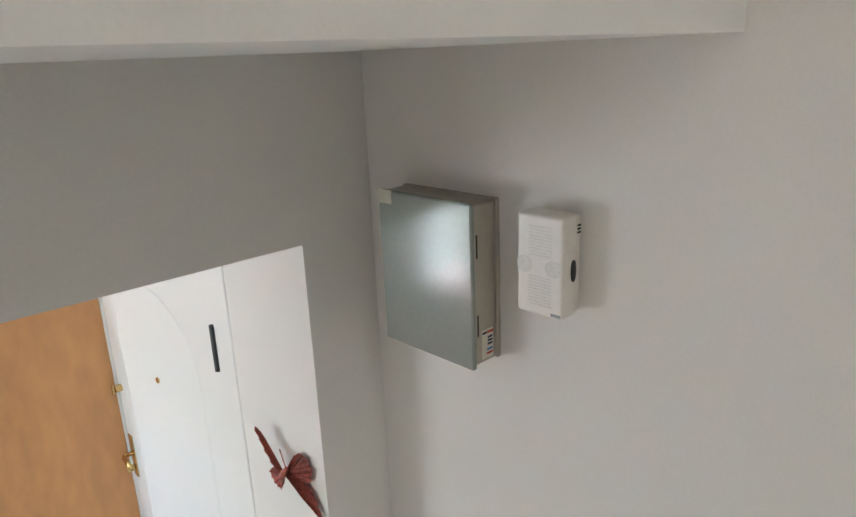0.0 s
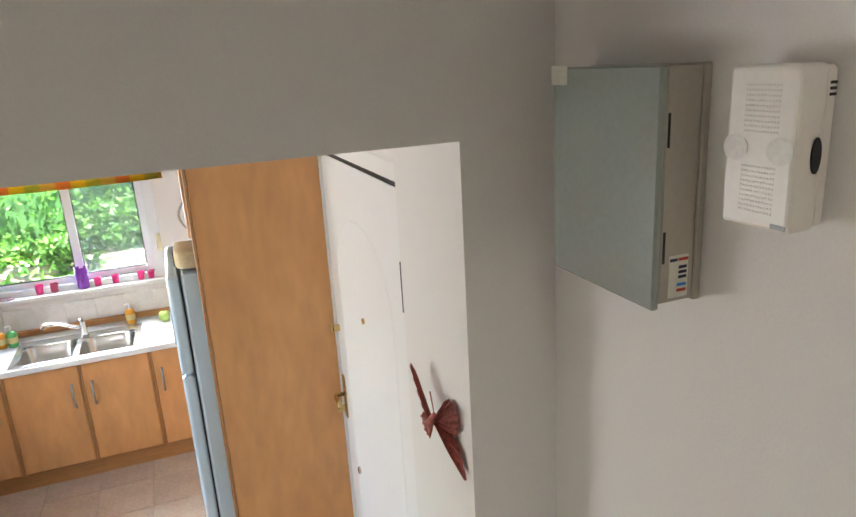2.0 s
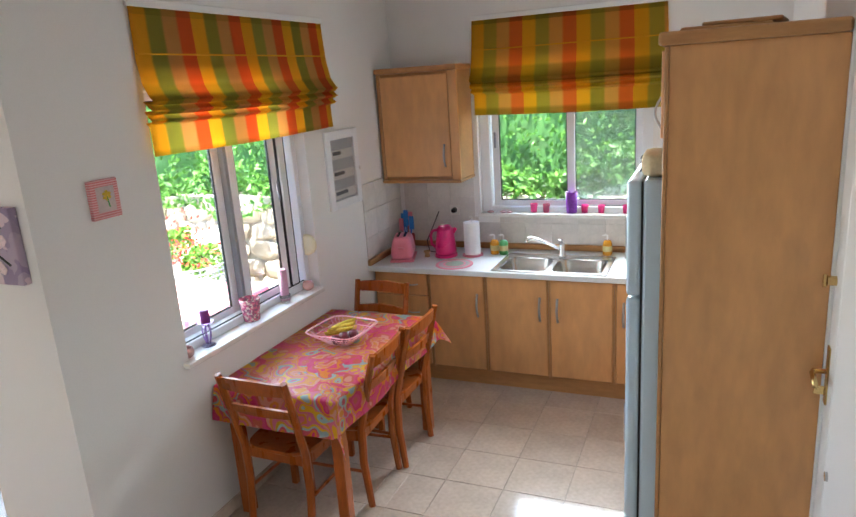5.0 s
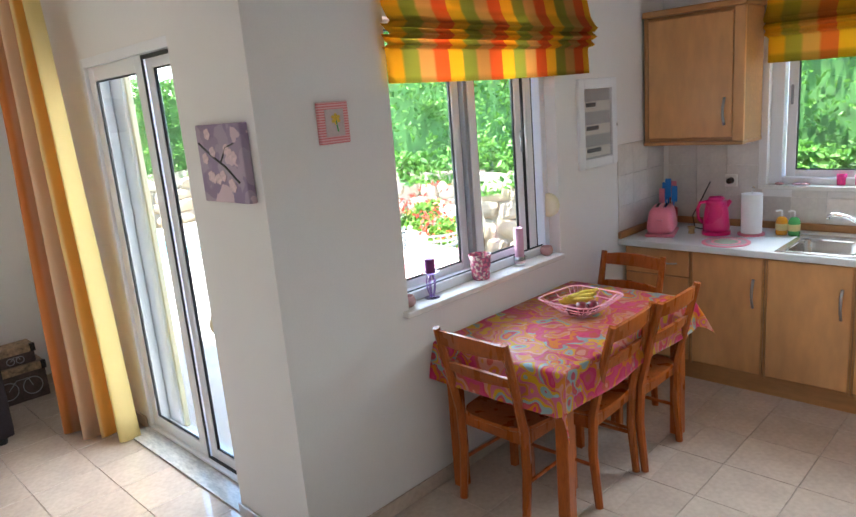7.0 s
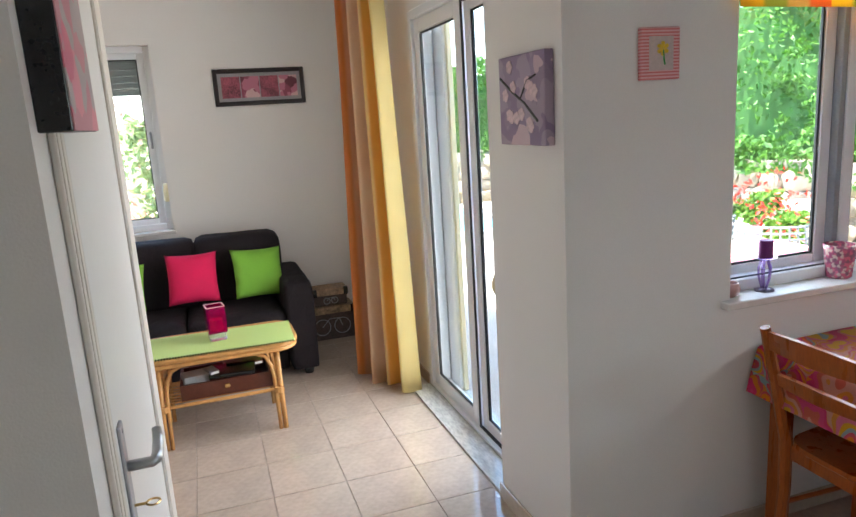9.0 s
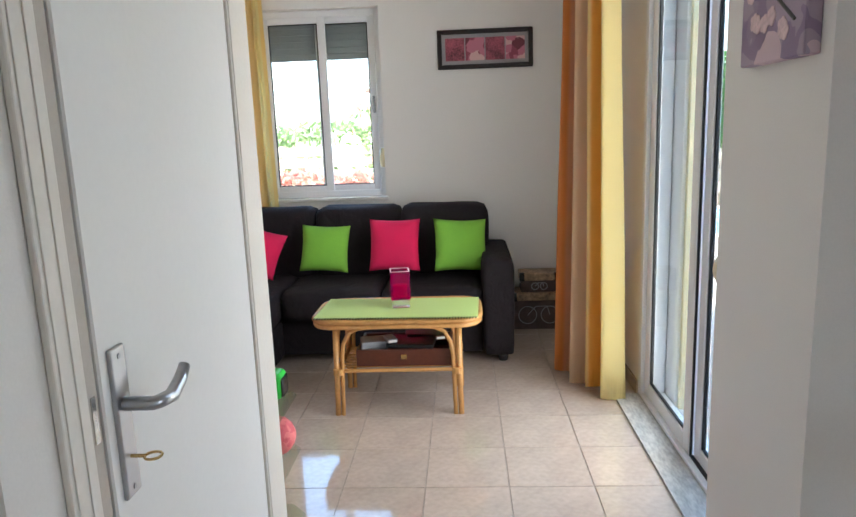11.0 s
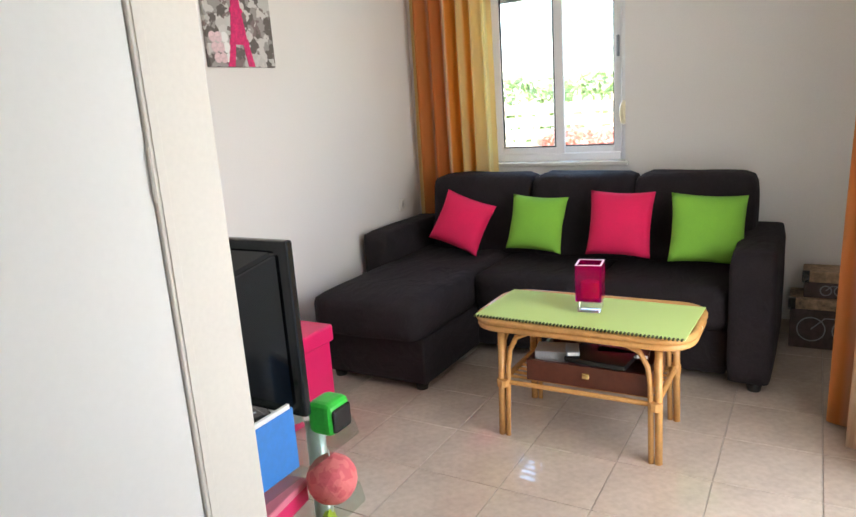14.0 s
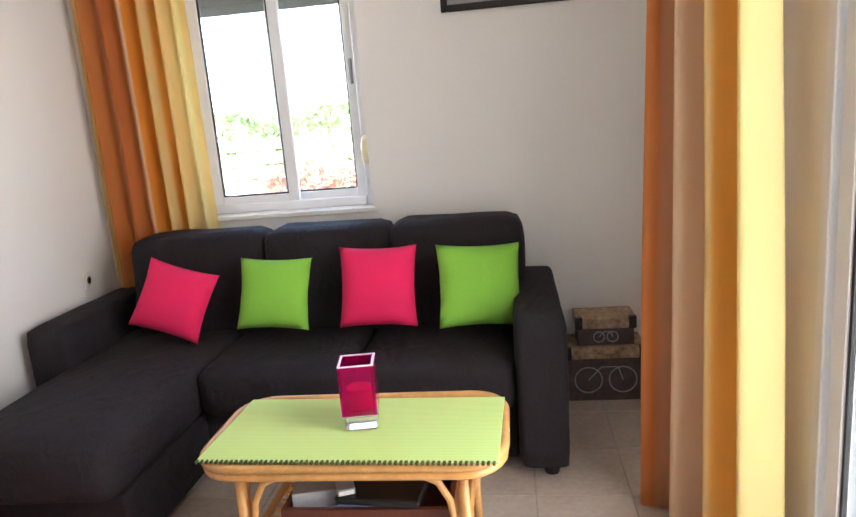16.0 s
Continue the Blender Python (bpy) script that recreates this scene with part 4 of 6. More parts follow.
part("jug", lathe([(0.001, 0.026), (0.078, 0.026), (0.080, 0.05), (0.072, 0.13), (0.062, 0.20), (0.060, 0.215), (0.001, 0.22)], 28), HOTPINK, ke, smooth=True)
part("lid", lathe([(0.001, 0.221), (0.05, 0.221), (0.045, 0.235), (0.001, 0.238)], 20), HOTPINK, ke)
part("handle", tube([(-0.055, 0, 0.205), (-0.095, 0, 0.20), (-0.11, 0, 0.16), (-0.105, 0, 0.10), (-0.075, 0, 0.07)], 0.011, 8), HOTPINK, ke, smooth=True)
part("spout", tube([(0.055, 0, 0.185), (0.082, 0, 0.212)], [0.022, 0.012], 8), HOTPINK, ke)
part("cord", tube([(-0.05, 0.07, 0.01), (-0.13, 0.12, 0.015), (-0.15, 0.20, 0.08), (-0.09, 0.245, 0.20), (-0.045, 0.235, 0.30)], 0.004, 6), BLACK, ke)
so = thing("wall_socket", "white wall socket with a black plug", "socket", (1.09, 6.59, 1.18))
part("plate", bx(-0.04, 0.04, -0.010, 0.002, -0.04, 0.04, 0.004), PLASTIC, so)
part("plug", lathe([(0.001, 0), (0.022, 0), (0.018, 0.035), (0.001, 0.04)], 14), BLACK, so).matrix_basis = pose(0, -0.008, 0, 90, 0, 0)
kr = thing("paper_towel", "roll of white kitchen paper on a pink stand", "paper towel", (1.30, 6.36, 0.88))
part("stand", lathe([(0.001, 0), (0.078, 0), (0.078, 0.010), (0.001, 0.012)], 24), PINKP, kr)
part("roll", lathe([(0.02, 0.013), (0.060, 0.013), (0.061, 0.10), (0.060, 0.255), (0.02, 0.255)], 28), PAPER, kr, smooth=False)
part("rod", tube([(0, 0, 0.01), (0, 0, 0.275), (0.012, 0, 0.29), (0, 0, 0.30), (-0.012, 0, 0.29)], 0.004, 6), CHROME, kr)


def soap(label, at, m):
    t = thing("soap_bottle", label, "bottle", at)
    part("bottle", lathe([(0.001, 0), (0.030, 0), (0.033, 0.01), (0.033, 0.085), (0.024, 0.105), (0.011, 0.112), (0.001, 0.112)], 18), m, t, smooth=True)
    p = part("pump", tube([(0, 0, 0.11), (0, 0, 0.145), (-0.008, -0.006, 0.15), (-0.03, -0.02, 0.147)], 0.006, 6), PAPER, t)
    part("label", lathe([(0.0338, 0.03), (0.0338, 0.07)], 18), mat("bottle_label", (0.6, 0.5, 0.2), 0.5), t)
    return t


soap("amber soap bottle with a white pump on the worktop", (1.455, 6.42, 0.88), ORANGE)
soap("green soap bottle with a white pump on the worktop", (1.525, 6.42, 0.88), GREENS)
soap("orange washing-up bottle behind the sink", (2.27, 6.50, 0.88), ORANGE)
ap = thing("apple", "pale green apple lying on the worktop", "apple", (2.50, 6.42, 0.88))
part("fruit", lathe([(0.001, 0.008), (0.018, 0.0), (0.034, 0.018), (0.040, 0.042), (0.033, 0.066), (0.016, 0.074), (0.001, 0.066)], 20), mat("apple_skin", (0.42, 0.55, 0.14), 0.3, var=0.15, scale=30), ap, smooth=True)
part("stalk", tube([(0, 0, 0.066), (0.004, 0.002, 0.086)], 0.0018, 5), CHERRY, ap)
pm = thing("trivet", "round pink and green glass worktop saver", "trivet", (1.25, 6.09, 0.88))
for k, (r1, m) in enumerate([(0.135, PINKP), (0.113, mat("pale_glass", (0.75, 0.70, 0.68), 0.15)), (0.083, PINKP), (0.068, mat("mint_glass", (0.50, 0.66, 0.48), 0.15))]):
    part("ring", lathe([(r1, 0.001 * k), (r1, 0.004 + 0.001 * k)], 36), m, pm)
br = thing("egg_cup", "small wicker egg cup on the worktop", "cup", (0.965, 6.27, 0.88))
part("cup", lathe([(0.022, 0), (0.016, 0.02), (0.026, 0.045), (0.022, 0.045), (0.012, 0.024), (0.001, 0.022)], 14), mat("straw", (0.5, 0.35, 0.16), 0.8, fine=200, bump=0.5), br)
for x, y, r, h, m, lab in [(1.705, 6.66, 0.028, 0.065, PINKG, "small pink glass tealight holder on the window sill"), (1.80, 6.66, 0.028, 0.062, mat("rose_glass", (0.5, 0.08, 0.16), 0.15), "small rose glass tealight holder on the window sill"), (1.99, 6.65, 0.044, 0.155, PURPLE, "tall purple patterned glass candle holder on the sill"), (2.085, 6.66, 0.027, 0.06, PINKG, "small pink glass tealight holder on the window sill"), (2.205, 6.66, 0.027, 0.06, PINKG, "small pink glass tealight holder on the window sill"), (2.38, 6.66, 0.026, 0.06, PINKG, "small pink glass tealight holder on the window sill"), (2.45, 6.66, 0.026, 0.055, PINKG, "small pink glass tealight holder on the window sill")]:
    t = thing("tealight_holder", lab, "candle holder", (x, y, 1.155), group="glasses on the kitchen sill")
    part("glass", lathe([(r * 0.8, 0), (r * 0.9, 0.003), (r, h), (r * 0.9, h), (r * 0.75, 0.008), (0.001, 0.008)], 20), m, t, smooth=True)
    if r > 0.04:
        part("rim", tube([(r * 0.97 * math.cos(q * math.pi / 8), r * 0.97 * math.sin(q * math.pi / 8), h) for q in range(16)], 0.003, 6, True), WAXV, t)
for x, a in ((1.37, 10), (1.47, -25), (1.52, 15)):
    t = thing("pebble", "small pale shell on the window sill", "shell", (x, 6.625, 1.155), a)
    part("shell", lathe([(0.001, 0), (0.022, 0.001), (0.028, 0.007), (0.018, 0.013), (0.001, 0.015)], 12), ROSE, t)

# fuse box
fb = thing("fuse_box", "white recessed fuse box with a clear door", "fuse box", (0.62, 0, 0))
b = bmesh.new()
for y0, y1, z0, z1 in [(5.50, 5.56, 1.375, 1.895), (5.87, 5.93, 1.375, 1.895), (5.56, 5.87, 1.375, 1.43), (5.56, 5.87, 1.835, 1.895)]:
    bx(0, 0.022, y0, y1, z0, z1, 0.006, 2, bm=b)
part("frame", b, ALU, fb)
part("back_plate", bx(0.001, 0.004, 5.56, 5.87, 1.43, 1.835), mat("grey_backing", (0.50, 0.50, 0.51), 0.5), fb)
for z in (1.47, 1.60, 1.735):
    r = part("breaker_row", bx(0.004, 0.012, 5.575, 5.855, z - 0.03, z + 0.03, 0.002), PLASTIC, fb)
    part("switch_bar", bx(0.012, 0.018, 5.585, 5.74 - 0.2 * (z - 1.47), z - 0.002, z + 0.022, 0.002), mat("dark_switches", (0.10, 0.10, 0.11), 0.4), r)
p = part("clear_door", bx(0.020, 0.0215, 5.56, 5.87, 1.43, 1.835), glass("clear_plastic", (1, 1, 1), 0.02, 0.95), fb)
p.visible_shadow = False
part("catch", bx(0.0222, 0.034, 5.912, 5.925, 1.60, 1.625, 0.003), PLASTIC, fb)

# small framed picture and canvases
pc = thing("picture", "small pink gingham picture of a yellow flower", "picture", (0.62, 3.74, 1.79))
part("frame", bx(0.0, 0.022, -0.072, 0.072, -0.08, 0.08, 0.003), GINGHAM, pc)
part("print", bx(0.0222, 0.024, -0.045, 0.045, -0.052, 0.052), mat("grey_print", (0.60, 0.48, 0.46), 0.7), pc)
part("stem", tube([(0.0245, 0.012, -0.035), (0.0245, 0.005, 0.01)], 0.003, 6), GREENS, pc)
for q in range(6):
    part("petal", bx(0.0242, 0.0256, -0.006, 0.006, 0.002, 0.022, 0.003), YELLOW, pc).matrix_basis = pose(0, 0.004, 0.014, q * 60, 0, 0)

cv = thing("canvas", "lilac canvas print of a blossom branch", "picture", (0.405, 3.40, 1.675))
part("canvas", bx(-0.165, 0.165, -0.035, 0.0, -0.148, 0.148, 0.003), BLOSSOM, cv)
part("branch", tube([(-0.15, -0.0365, 0.08), (-0.06, -0.0365, 0.03), (0.03, -0.0365, -0.01), (0.12, -0.0365, -0.07)], 0.0045, 6, flat=0.5), FRAMEB, cv)
part("branch", tube([(0.0, -0.0365, 0.005), (0.05, -0.0365, 0.06), (0.11, -0.0365, 0.075)], 0.003, 6, flat=0.5), FRAMEB, cv)
rnd = random.Random(4)
for q in range(12):
    px, pz = rnd.uniform(-0.13, 0.12), rnd.uniform(-0.10, 0.10)
    b = bmesh.new()
    for a in range(5):
        join(b, lathe([(0.001, 0), (0.011, 0.0), (0.011, 0.002), (0.001, 0.0025)], 10), pose(0.012 * math.cos(a * 1.257), 0.012 * math.sin(a * 1.257), 0))
    part("blossom", b, PETAL, cv).matrix_basis = pose(px, -0.0355, pz - px * 0.35, 90, 0, 0)

# ---- dining table ----
X0, X1, Y0, Y1 = 0.665, 1.355, 4.185, 5.375
dt = thing("dining_table", "cherry-stained wooden dining table against the wall", "table")
part("tabletop", bx(X0, X1, Y0, Y1, 0.715, 0.74, 0.003), CHERRY, dt)
for x in (X0 + 0.045, X1 - 0.042):
    for y in (Y0 + 0.045, Y1 - 0.08):
        part("leg", bx(x - 0.03, x + 0.03, y - 0.03, y + 0.03, 0.0, 0.715, 0.005), CHERRY, dt)
b = bmesh.new()
for k in [(X0 + 0.075, X1 - 0.075, Y0 + 0.035, Y0 + 0.055), (X0 + 0.075, X1 - 0.075, Y1 - 0.09, Y1 - 0.07), (X0 + 0.035, X0 + 0.055, Y0 + 0.075, Y1 - 0.11), (X1 - 0.055, X1 - 0.035, Y0 + 0.075, Y1 - 0.11)]:
    bx(*k, 0.63, 0.714, bm=b)
part("apron", b, CHERRY, dt)
OV = 0.18


def cloth_at(u, v):
    ex, ey = X1 - X0 + 0.03 + OV, Y1 - Y0 + 2 * OV
    x, y = X0 - 0.03 + u * ex, Y0 - OV + v * ey
    dx = max(0, x - X1)
    dy = max(0, y - Y1) + max(0, Y0 - y)
    sy = 1 if y > Y1 else -1
    drop = math.hypot(dx, dy)
    cx, cy = min(x, X1), min(max(y, Y0), Y1)
    wave = 0.012 * math.sin(9 * y + 3 * x) * min(1, drop / OV)
    both = min(dx, dy)
    px = cx + (0.08 * dx + 0.42 * both + wave if dx else 0)
    py = cy + sy * (0.26 * dy + 0.42 * both + (wave if not dx else 0)) if dy else cy
    z = 0.744 - max(0, drop - 0.006) * (0.96 if not both else 0.90)
    return (px, py, z + 0.0015 * noise.noise(Vector((x * 6, y * 6, 0)))), (x, y)


tc_ = thing("tablecloth", "pink and orange paisley oilcloth over the dining table", "tablecloth")
part("cloth", sheet(52, 84, cloth_at, 0.0015), CLOTH, tc_)


def chair():
    """Faces +y; the back stands at y = 0."""
    t = thing("dining_chair", "cherry-stained wooden chair with ladder back at the table", "chair", group="chairs round the table")
    for s in (-1, 1):
        part("back_post", tube([(s * 0.185, 0.10, 0), (s * 0.185, 0.125, 0.25), (s * 0.185, 0.12, 0.45), (s * 0.190, 0.06, 0.70), (s * 0.192, 0.015, 0.875)], [0.019, 0.022, 0.023, 0.020, 0.017], 8), CHERRY, t, smooth=False)
        part("leg", bx(s * 0.175 - 0.018, s * 0.175 + 0.018, 0.455, 0.491, 0, 0.425, 0.005), CHERRY, t)
        part("stretcher", tube([(s * 0.182, 0.12, 0.20), (s * 0.176, 0.465, 0.20)], 0.009, 8), CHERRY, t)
    for z0, z1, y in ((0.80, 0.862, 0.022), (0.665, 0.705, 0.064)):
        n = 8
        b = bmesh.new()
        rows = []
        for q in range(n + 1):
            x = -0.185 + 0.37 * q / n
            yy = y - 0.022 * math.sin(math.pi * q / n)
            rows.append([b.verts.new(p) for p in ((x, yy, z0), (x, yy + 0.018, z0), (x, yy + 0.010, z1 + 0.012 * math.sin(math.pi * q / n)), (x, yy - 0.008, z1 + 0.012 * math.sin(math.pi * q / n)))])
        for r0, r1 in zip(rows, rows[1:]):
            for k in range(4):
                b.faces.new((r0[k], r0[(k + 1) % 4], r1[(k + 1) % 4], r1[k]))
        b.faces.new(rows[0])
        b.faces.new(rows[-1])
        part("rail", b, CHERRY, t)
    b = bmesh.new()
    ring = [((0.205 - 0.01 * (math.sin(a) < 0)) * math.copysign(abs(math.cos(a)) ** 0.5, math.cos(a)), 0.30 + 0.205 * math.copysign(abs(math.sin(a)) ** 0.55, math.sin(a))) for a in [2 * math.pi * q / 32 for q in range(32)]]
    lay = []
    for k, z in ((0.95, 0.432), (1.0, 0.440), (0.99, 0.455), (0.80, 0.452), (0.4, 0.446)):
        lay.append([b.verts.new((x * k, 0.30 + (y - 0.30) * k, z)) for x, y in ring])
    for r0, r1 in zip(lay, lay[1:]):
        for k in range(32):
            b.faces.new((r0[k], r0[(k + 1) % 32], r1[(k + 1) % 32], r1[k]))
    b.faces.new(lay[0])
    b.faces.new(lay[-1])
    part("seat", b, CHERRY, t, smooth=False)
    b = bmesh.new()
    for k in [(-0.165, 0.165, 0.46, 0.48), (-0.165, 0.165, 0.125, 0.14), (-0.182, -0.166, 0.14, 0.46), (0.166, 0.182, 0.14, 0.46)]:
        bx(*k, 0.375, 0.431, bm=b)
    part("seat_frame", b, CHERRY, t)
    return t


c1 = chair()
c1.matrix_world = pose(0.97, 4.045, 0, 0, 0, -1.5)
for m in (pose(1.425, 4.645, 0, 0, 0, 92), pose(1.455, 5.035, 0, 0, 0, 89), pose(0.89, 5.65, 0, 0, 0, 177)):
    copy_thing(c1, m)

fb2 = thing("fruit_basket", "pink wire basket with bananas and dark fruit on the table", "basket", (1.0, 4.88, 0.746), -6)
RB, RT = 0.075, 0.165
for q, (k, z) in enumerate(((0.45, 0.004), (0.62, 0.03), (0.80, 0.055), (1.0, 0.085))):
    s = RT * k
    part("wire", tube([(s * math.copysign(abs(math.cos(a)) ** 0.35, math.cos(a)), s * math.copysign(abs(math.sin(a)) ** 0.35, math.sin(a)), z) for a in [2 * math.pi * w / 32 for w in range(32)]], 0.004 if q == 3 else 0.0025, 6, True), PINKWIRE, fb2)
for q in range(20):
    a = 2 * math.pi * q / 20
    e = (math.copysign(abs(math.cos(a)) ** 0.35, math.cos(a)), math.copysign(abs(math.sin(a)) ** 0.35, math.sin(a)))
    part("wire", tube([(e[0] * RT * k, e[1] * RT * k, z) for k, z in ((0.05, 0.003), (0.45, 0.004), (0.62, 0.03), (0.80, 0.055), (1.0, 0.085))], 0.0022, 5), PINKWIRE, fb2)
for k in range(3):
    t = thing("banana", "ripe yellow banana in the wire basket", "banana", (0.985, 4.865 + 0.028 * k, 0.80 + 0.01 * k), 35 + 14 * k)
    part("banana", tube([(-0.085, -0.01, 0.018), (-0.07, 0.0, 0.005), (-0.03, 0.015, 0.002), (0.02, 0.018, 0.006), (0.065, 0.0, 0.018), (0.085, -0.012, 0.028)], [0.005, 0.013, 0.018, 0.018, 0.012, 0.005], 8), BANANA, t, smooth=True)
for x, y, z, r in ((1.035, 4.83, 0.79, 0.035), (1.07, 4.88, 0.79, 0.033), (1.0, 4.80, 0.785, 0.03)):
    t = thing("plum", "dark red plum in the wire basket", "plum", (x, y, z))
    part("fruit", lathe([(0.001, -r), (r * 0.6, -r * 0.8), (r, 0), (r * 0.7, r * 0.75), (r * 0.2, r * 0.88), (0.001, r * 0.8)], 16), PLUM, t, smooth=True)

# things on the window sill by the table
ch = thing("candle_stand", "lilac glass candle stand with a purple candle", "candle holder", (0.585, 4.25, 0.934))
part("foot", lathe([(0.001, 0), (0.036, 0), (0.034, 0.006), (0.008, 0.010), (0.001, 0.010)], 20), LILAC, ch, smooth=True)
for q in range(5):
    a = 2 * math.pi * q / 5
    part("strut", tube([(0.008 * math.cos(a), 0.008 * math.sin(a), 0.008), (0.020 * math.cos(a), 0.020 * math.sin(a), 0.05), (0.022 * math.cos(a), 0.022 * math.sin(a), 0.085), (0.010 * math.cos(a), 0.010 * math.sin(a), 0.118)], 0.004, 6), LILAC, ch)
part("dish", lathe([(0.001, 0.118), (0.02, 0.118), (0.042, 0.125), (0.042, 0.128), (0.001, 0.124)], 20), LILAC, ch)
part("candle", lathe([(0.001, 0.126), (0.025, 0.126), (0.025, 0.19), (0.020, 0.192), (0.001, 0.188)], 18), WAXV, ch)
gj = thing("candle_glass", "pink mosaic glass candle jar on the sill", "candle holder", (0.575, 4.625, 0.934))
part("jar", lathe([(0.04, 0), (0.046, 0.005), (0.056, 0.11), (0.06, 0.13), (0.053, 0.13), (0.048, 0.10), (0.036, 0.012), (0.001, 0.012)], 24), MOSAIC, gj, smooth=True)
part("candle", lathe([(0.001, 0.012), (0.034, 0.012), (0.034, 0.105), (0.001, 0.108)], 16), PINKG, gj)
tcn = thing("pillar_candle", "tall lilac candle in a clear glass", "candle", (0.585, 4.945, 0.934))
part("glass", lathe([(0.026, 0), (0.03, 0.004), (0.033, 0.05), (0.031, 0.05), (0.022, 0.012), (0.001, 0.012)], 20), CLEAR, tcn, smooth=True)
part("candle", lathe([(0.001, 0.014), (0.0255, 0.014), (0.026, 0.205), (0.02, 0.208), (0.001, 0.203)], 18), WAXL, tcn)
for y in (5.20, 4.09):
    t = thing("rose_pot", "small round rose-coloured tealight pot on the sill", "candle holder", (0.585, y, 0.934))
    part("pot", lathe([(0.02, 0), (0.034, 0.012), (0.038, 0.03), (0.03, 0.052), (0.026, 0.052), (0.032, 0.03), (0.001, 0.01)], 18), ROSE, t, smooth=True)

# ---- stair wall ----
eb = thing("alarm_box", "grey-green enamelled metal box mounted on the stair wall", "metal box", (0, -0.026, 0.091))
part("back", bx(3.378, 3.39, 2.118, 2.372, 2.163, 2.481, 0.002), METALSIDE, eb)
part("side", bx(3.322, 3.378, 2.121, 2.369, 2.166, 2.478, 0.002), METALSIDE, eb)
d = part("cover", bx(3.310, 3.322, 2.119, 2.371, 2.158, 2.481, 0.003), METALBOX, eb, "glossy grey-green cover")
for z in (2.40, 2.245):
    part("slot", bx(3.325, 3.329, 2.1205, 2.1225, z - 0.022, z + 0.022), GASKET, eb)
part("tape", bx(3.3085, 3.3105, 2.33, 2.373, 2.455, 2.483), LABELW, eb, "scrap of pale tape")
lb = part("label", bx(3.337, 3.369, 2.1205, 2.1225, 2.172, 2.232), LABELW, eb, "small printed paper label")
for z, x0, x1, m in ((2.226, 3.338, 3.350, INK), (2.226, 3.352, 3.368, INKRED), (2.215, 3.353, 3.366, INK), (2.208, 3.353, 3.366, INK), (2.201, 3.353, 3.366, INK), (2.190, 3.351, 3.366, BLUE), (2.182, 3.351, 3.366, INKRED)):
    part("print_bar", bx(x0, x1, 2.1195, 2.1204, z - 0.002, z + 0.002), m, lb)
cm = thing("door_chime", "ivory plastic door chime box on the stair wall", "door chime", (0, -0.022, 0.092))
part("back", bx(3.372, 3.39, 1.938, 2.026, 2.303, 2.474, 0.004), PLASTIC, cm)
b = bx(3.334, 3.372, 1.934, 2.030, 2.300, 2.477, 0.006, 3)
part("cover", b, PLASTIC, cm)
for w in (1, -1):
    part("thumb_recess", lathe([(0.001, 0), (0.024, 0.0), (0.021, -0.003), (0.001, -0.0035)], 28), mat("shaded_ivory", (0.70, 0.67, 0.61), 0.4), cm).matrix_basis = pose(3.3318, 1.982 + w * 0.030, 2.388, 0, -90, 0) @ Matrix.Diagonal((0.62, 0.72, 1, 1))
b = bmesh.new()
for q in range(12):
    for r in range(26):
        if abs(r - 12.5) > 3:
            bx(3.3332, 3.3341, 1.958 + q * 0.004, 1.9592 + q * 0.004, 2.318 + r * 0.0055, 2.3198 + r * 0.0055, bm=b)
part("grille", b, mat("grille_shade", (0.75, 0.715, 0.66), 0.45), cm)["kind"] = "stuff"
part("side_slot", lathe([(0.001, 0), (0.016, 0), (0.016, 0.002), (0.001, 0.002)], 20), GASKET, cm).matrix_basis = pose(3.361, 1.9332, 2.383, 90, 0, 0) @ Matrix.Diagonal((0.42, 1.2, 1, 1))
for k in range(3):
    part("vent", bx(3.378, 3.386, 1.9365, 1.9385, 2.455 - k * 0.006, 2.458 - k * 0.006), GASKET, cm)
part("maker_mark", bx(3.3330, 3.3342, 1.938, 1.957, 2.304, 2.309), GREY, cm)

bf = thing("butterfly", "carved red butterfly ornament hung on the wall", "ornament", (3.20, 2.60, 1.855))
def wing(pts, lift):
    """A ribbed carved wing: a fan from the body out to its rim."""
    b = bmesh.new()
    n = len(pts)
    fine = []
    for i in range(n - 1):
        for q in range(6):
            f = q / 6
            fine.append((pts[i][0] * (1 - f) + pts[i + 1][0] * f, pts[i][1] * (1 - f) + pts[i + 1][1] * f))
    fine.append(pts[-1])
    rows = []
    for k in (0.0, 0.25, 0.5, 0.75, 1.0):
        row = []
        for i, (y, z) in enumerate(fine):
            rib = 0.005 * (i % 3 == 0) * (1 - abs(k - 0.5))
            row.append(b.verts.new((-0.030 + lift * k - rib, y * k * (1 + 0.03 * (i % 3 == 0)), z * k * (1 + 0.03 * (i % 3 == 0)))))
        rows.append(row)
    for r0, r1 in zip(rows, rows[1:]):
        for i in range(len(fine) - 1):
            b.faces.new((r0[i], r0[i + 1], r1[i + 1], r1[i]))
    bmesh.ops.solidify(b, geom=list(b.faces), thickness=0.005)
    return b
part("wing", wing([(0.0, -0.005), (0.03, -0.005), (0.075, 0.035), (0.115, 0.08), (0.108, 0.092), (0.08, 0.085), (0.03, 0.045), (0.0, 0.012)], -0.006), BUTTER, bf)
part("wing", wing([(0.0, -0.02), (0.02, -0.05), (0.05, -0.045), (0.07, -0.02), (0.05, 0.002), (0.0, 0.0)], -0.004), BUTTER, bf)
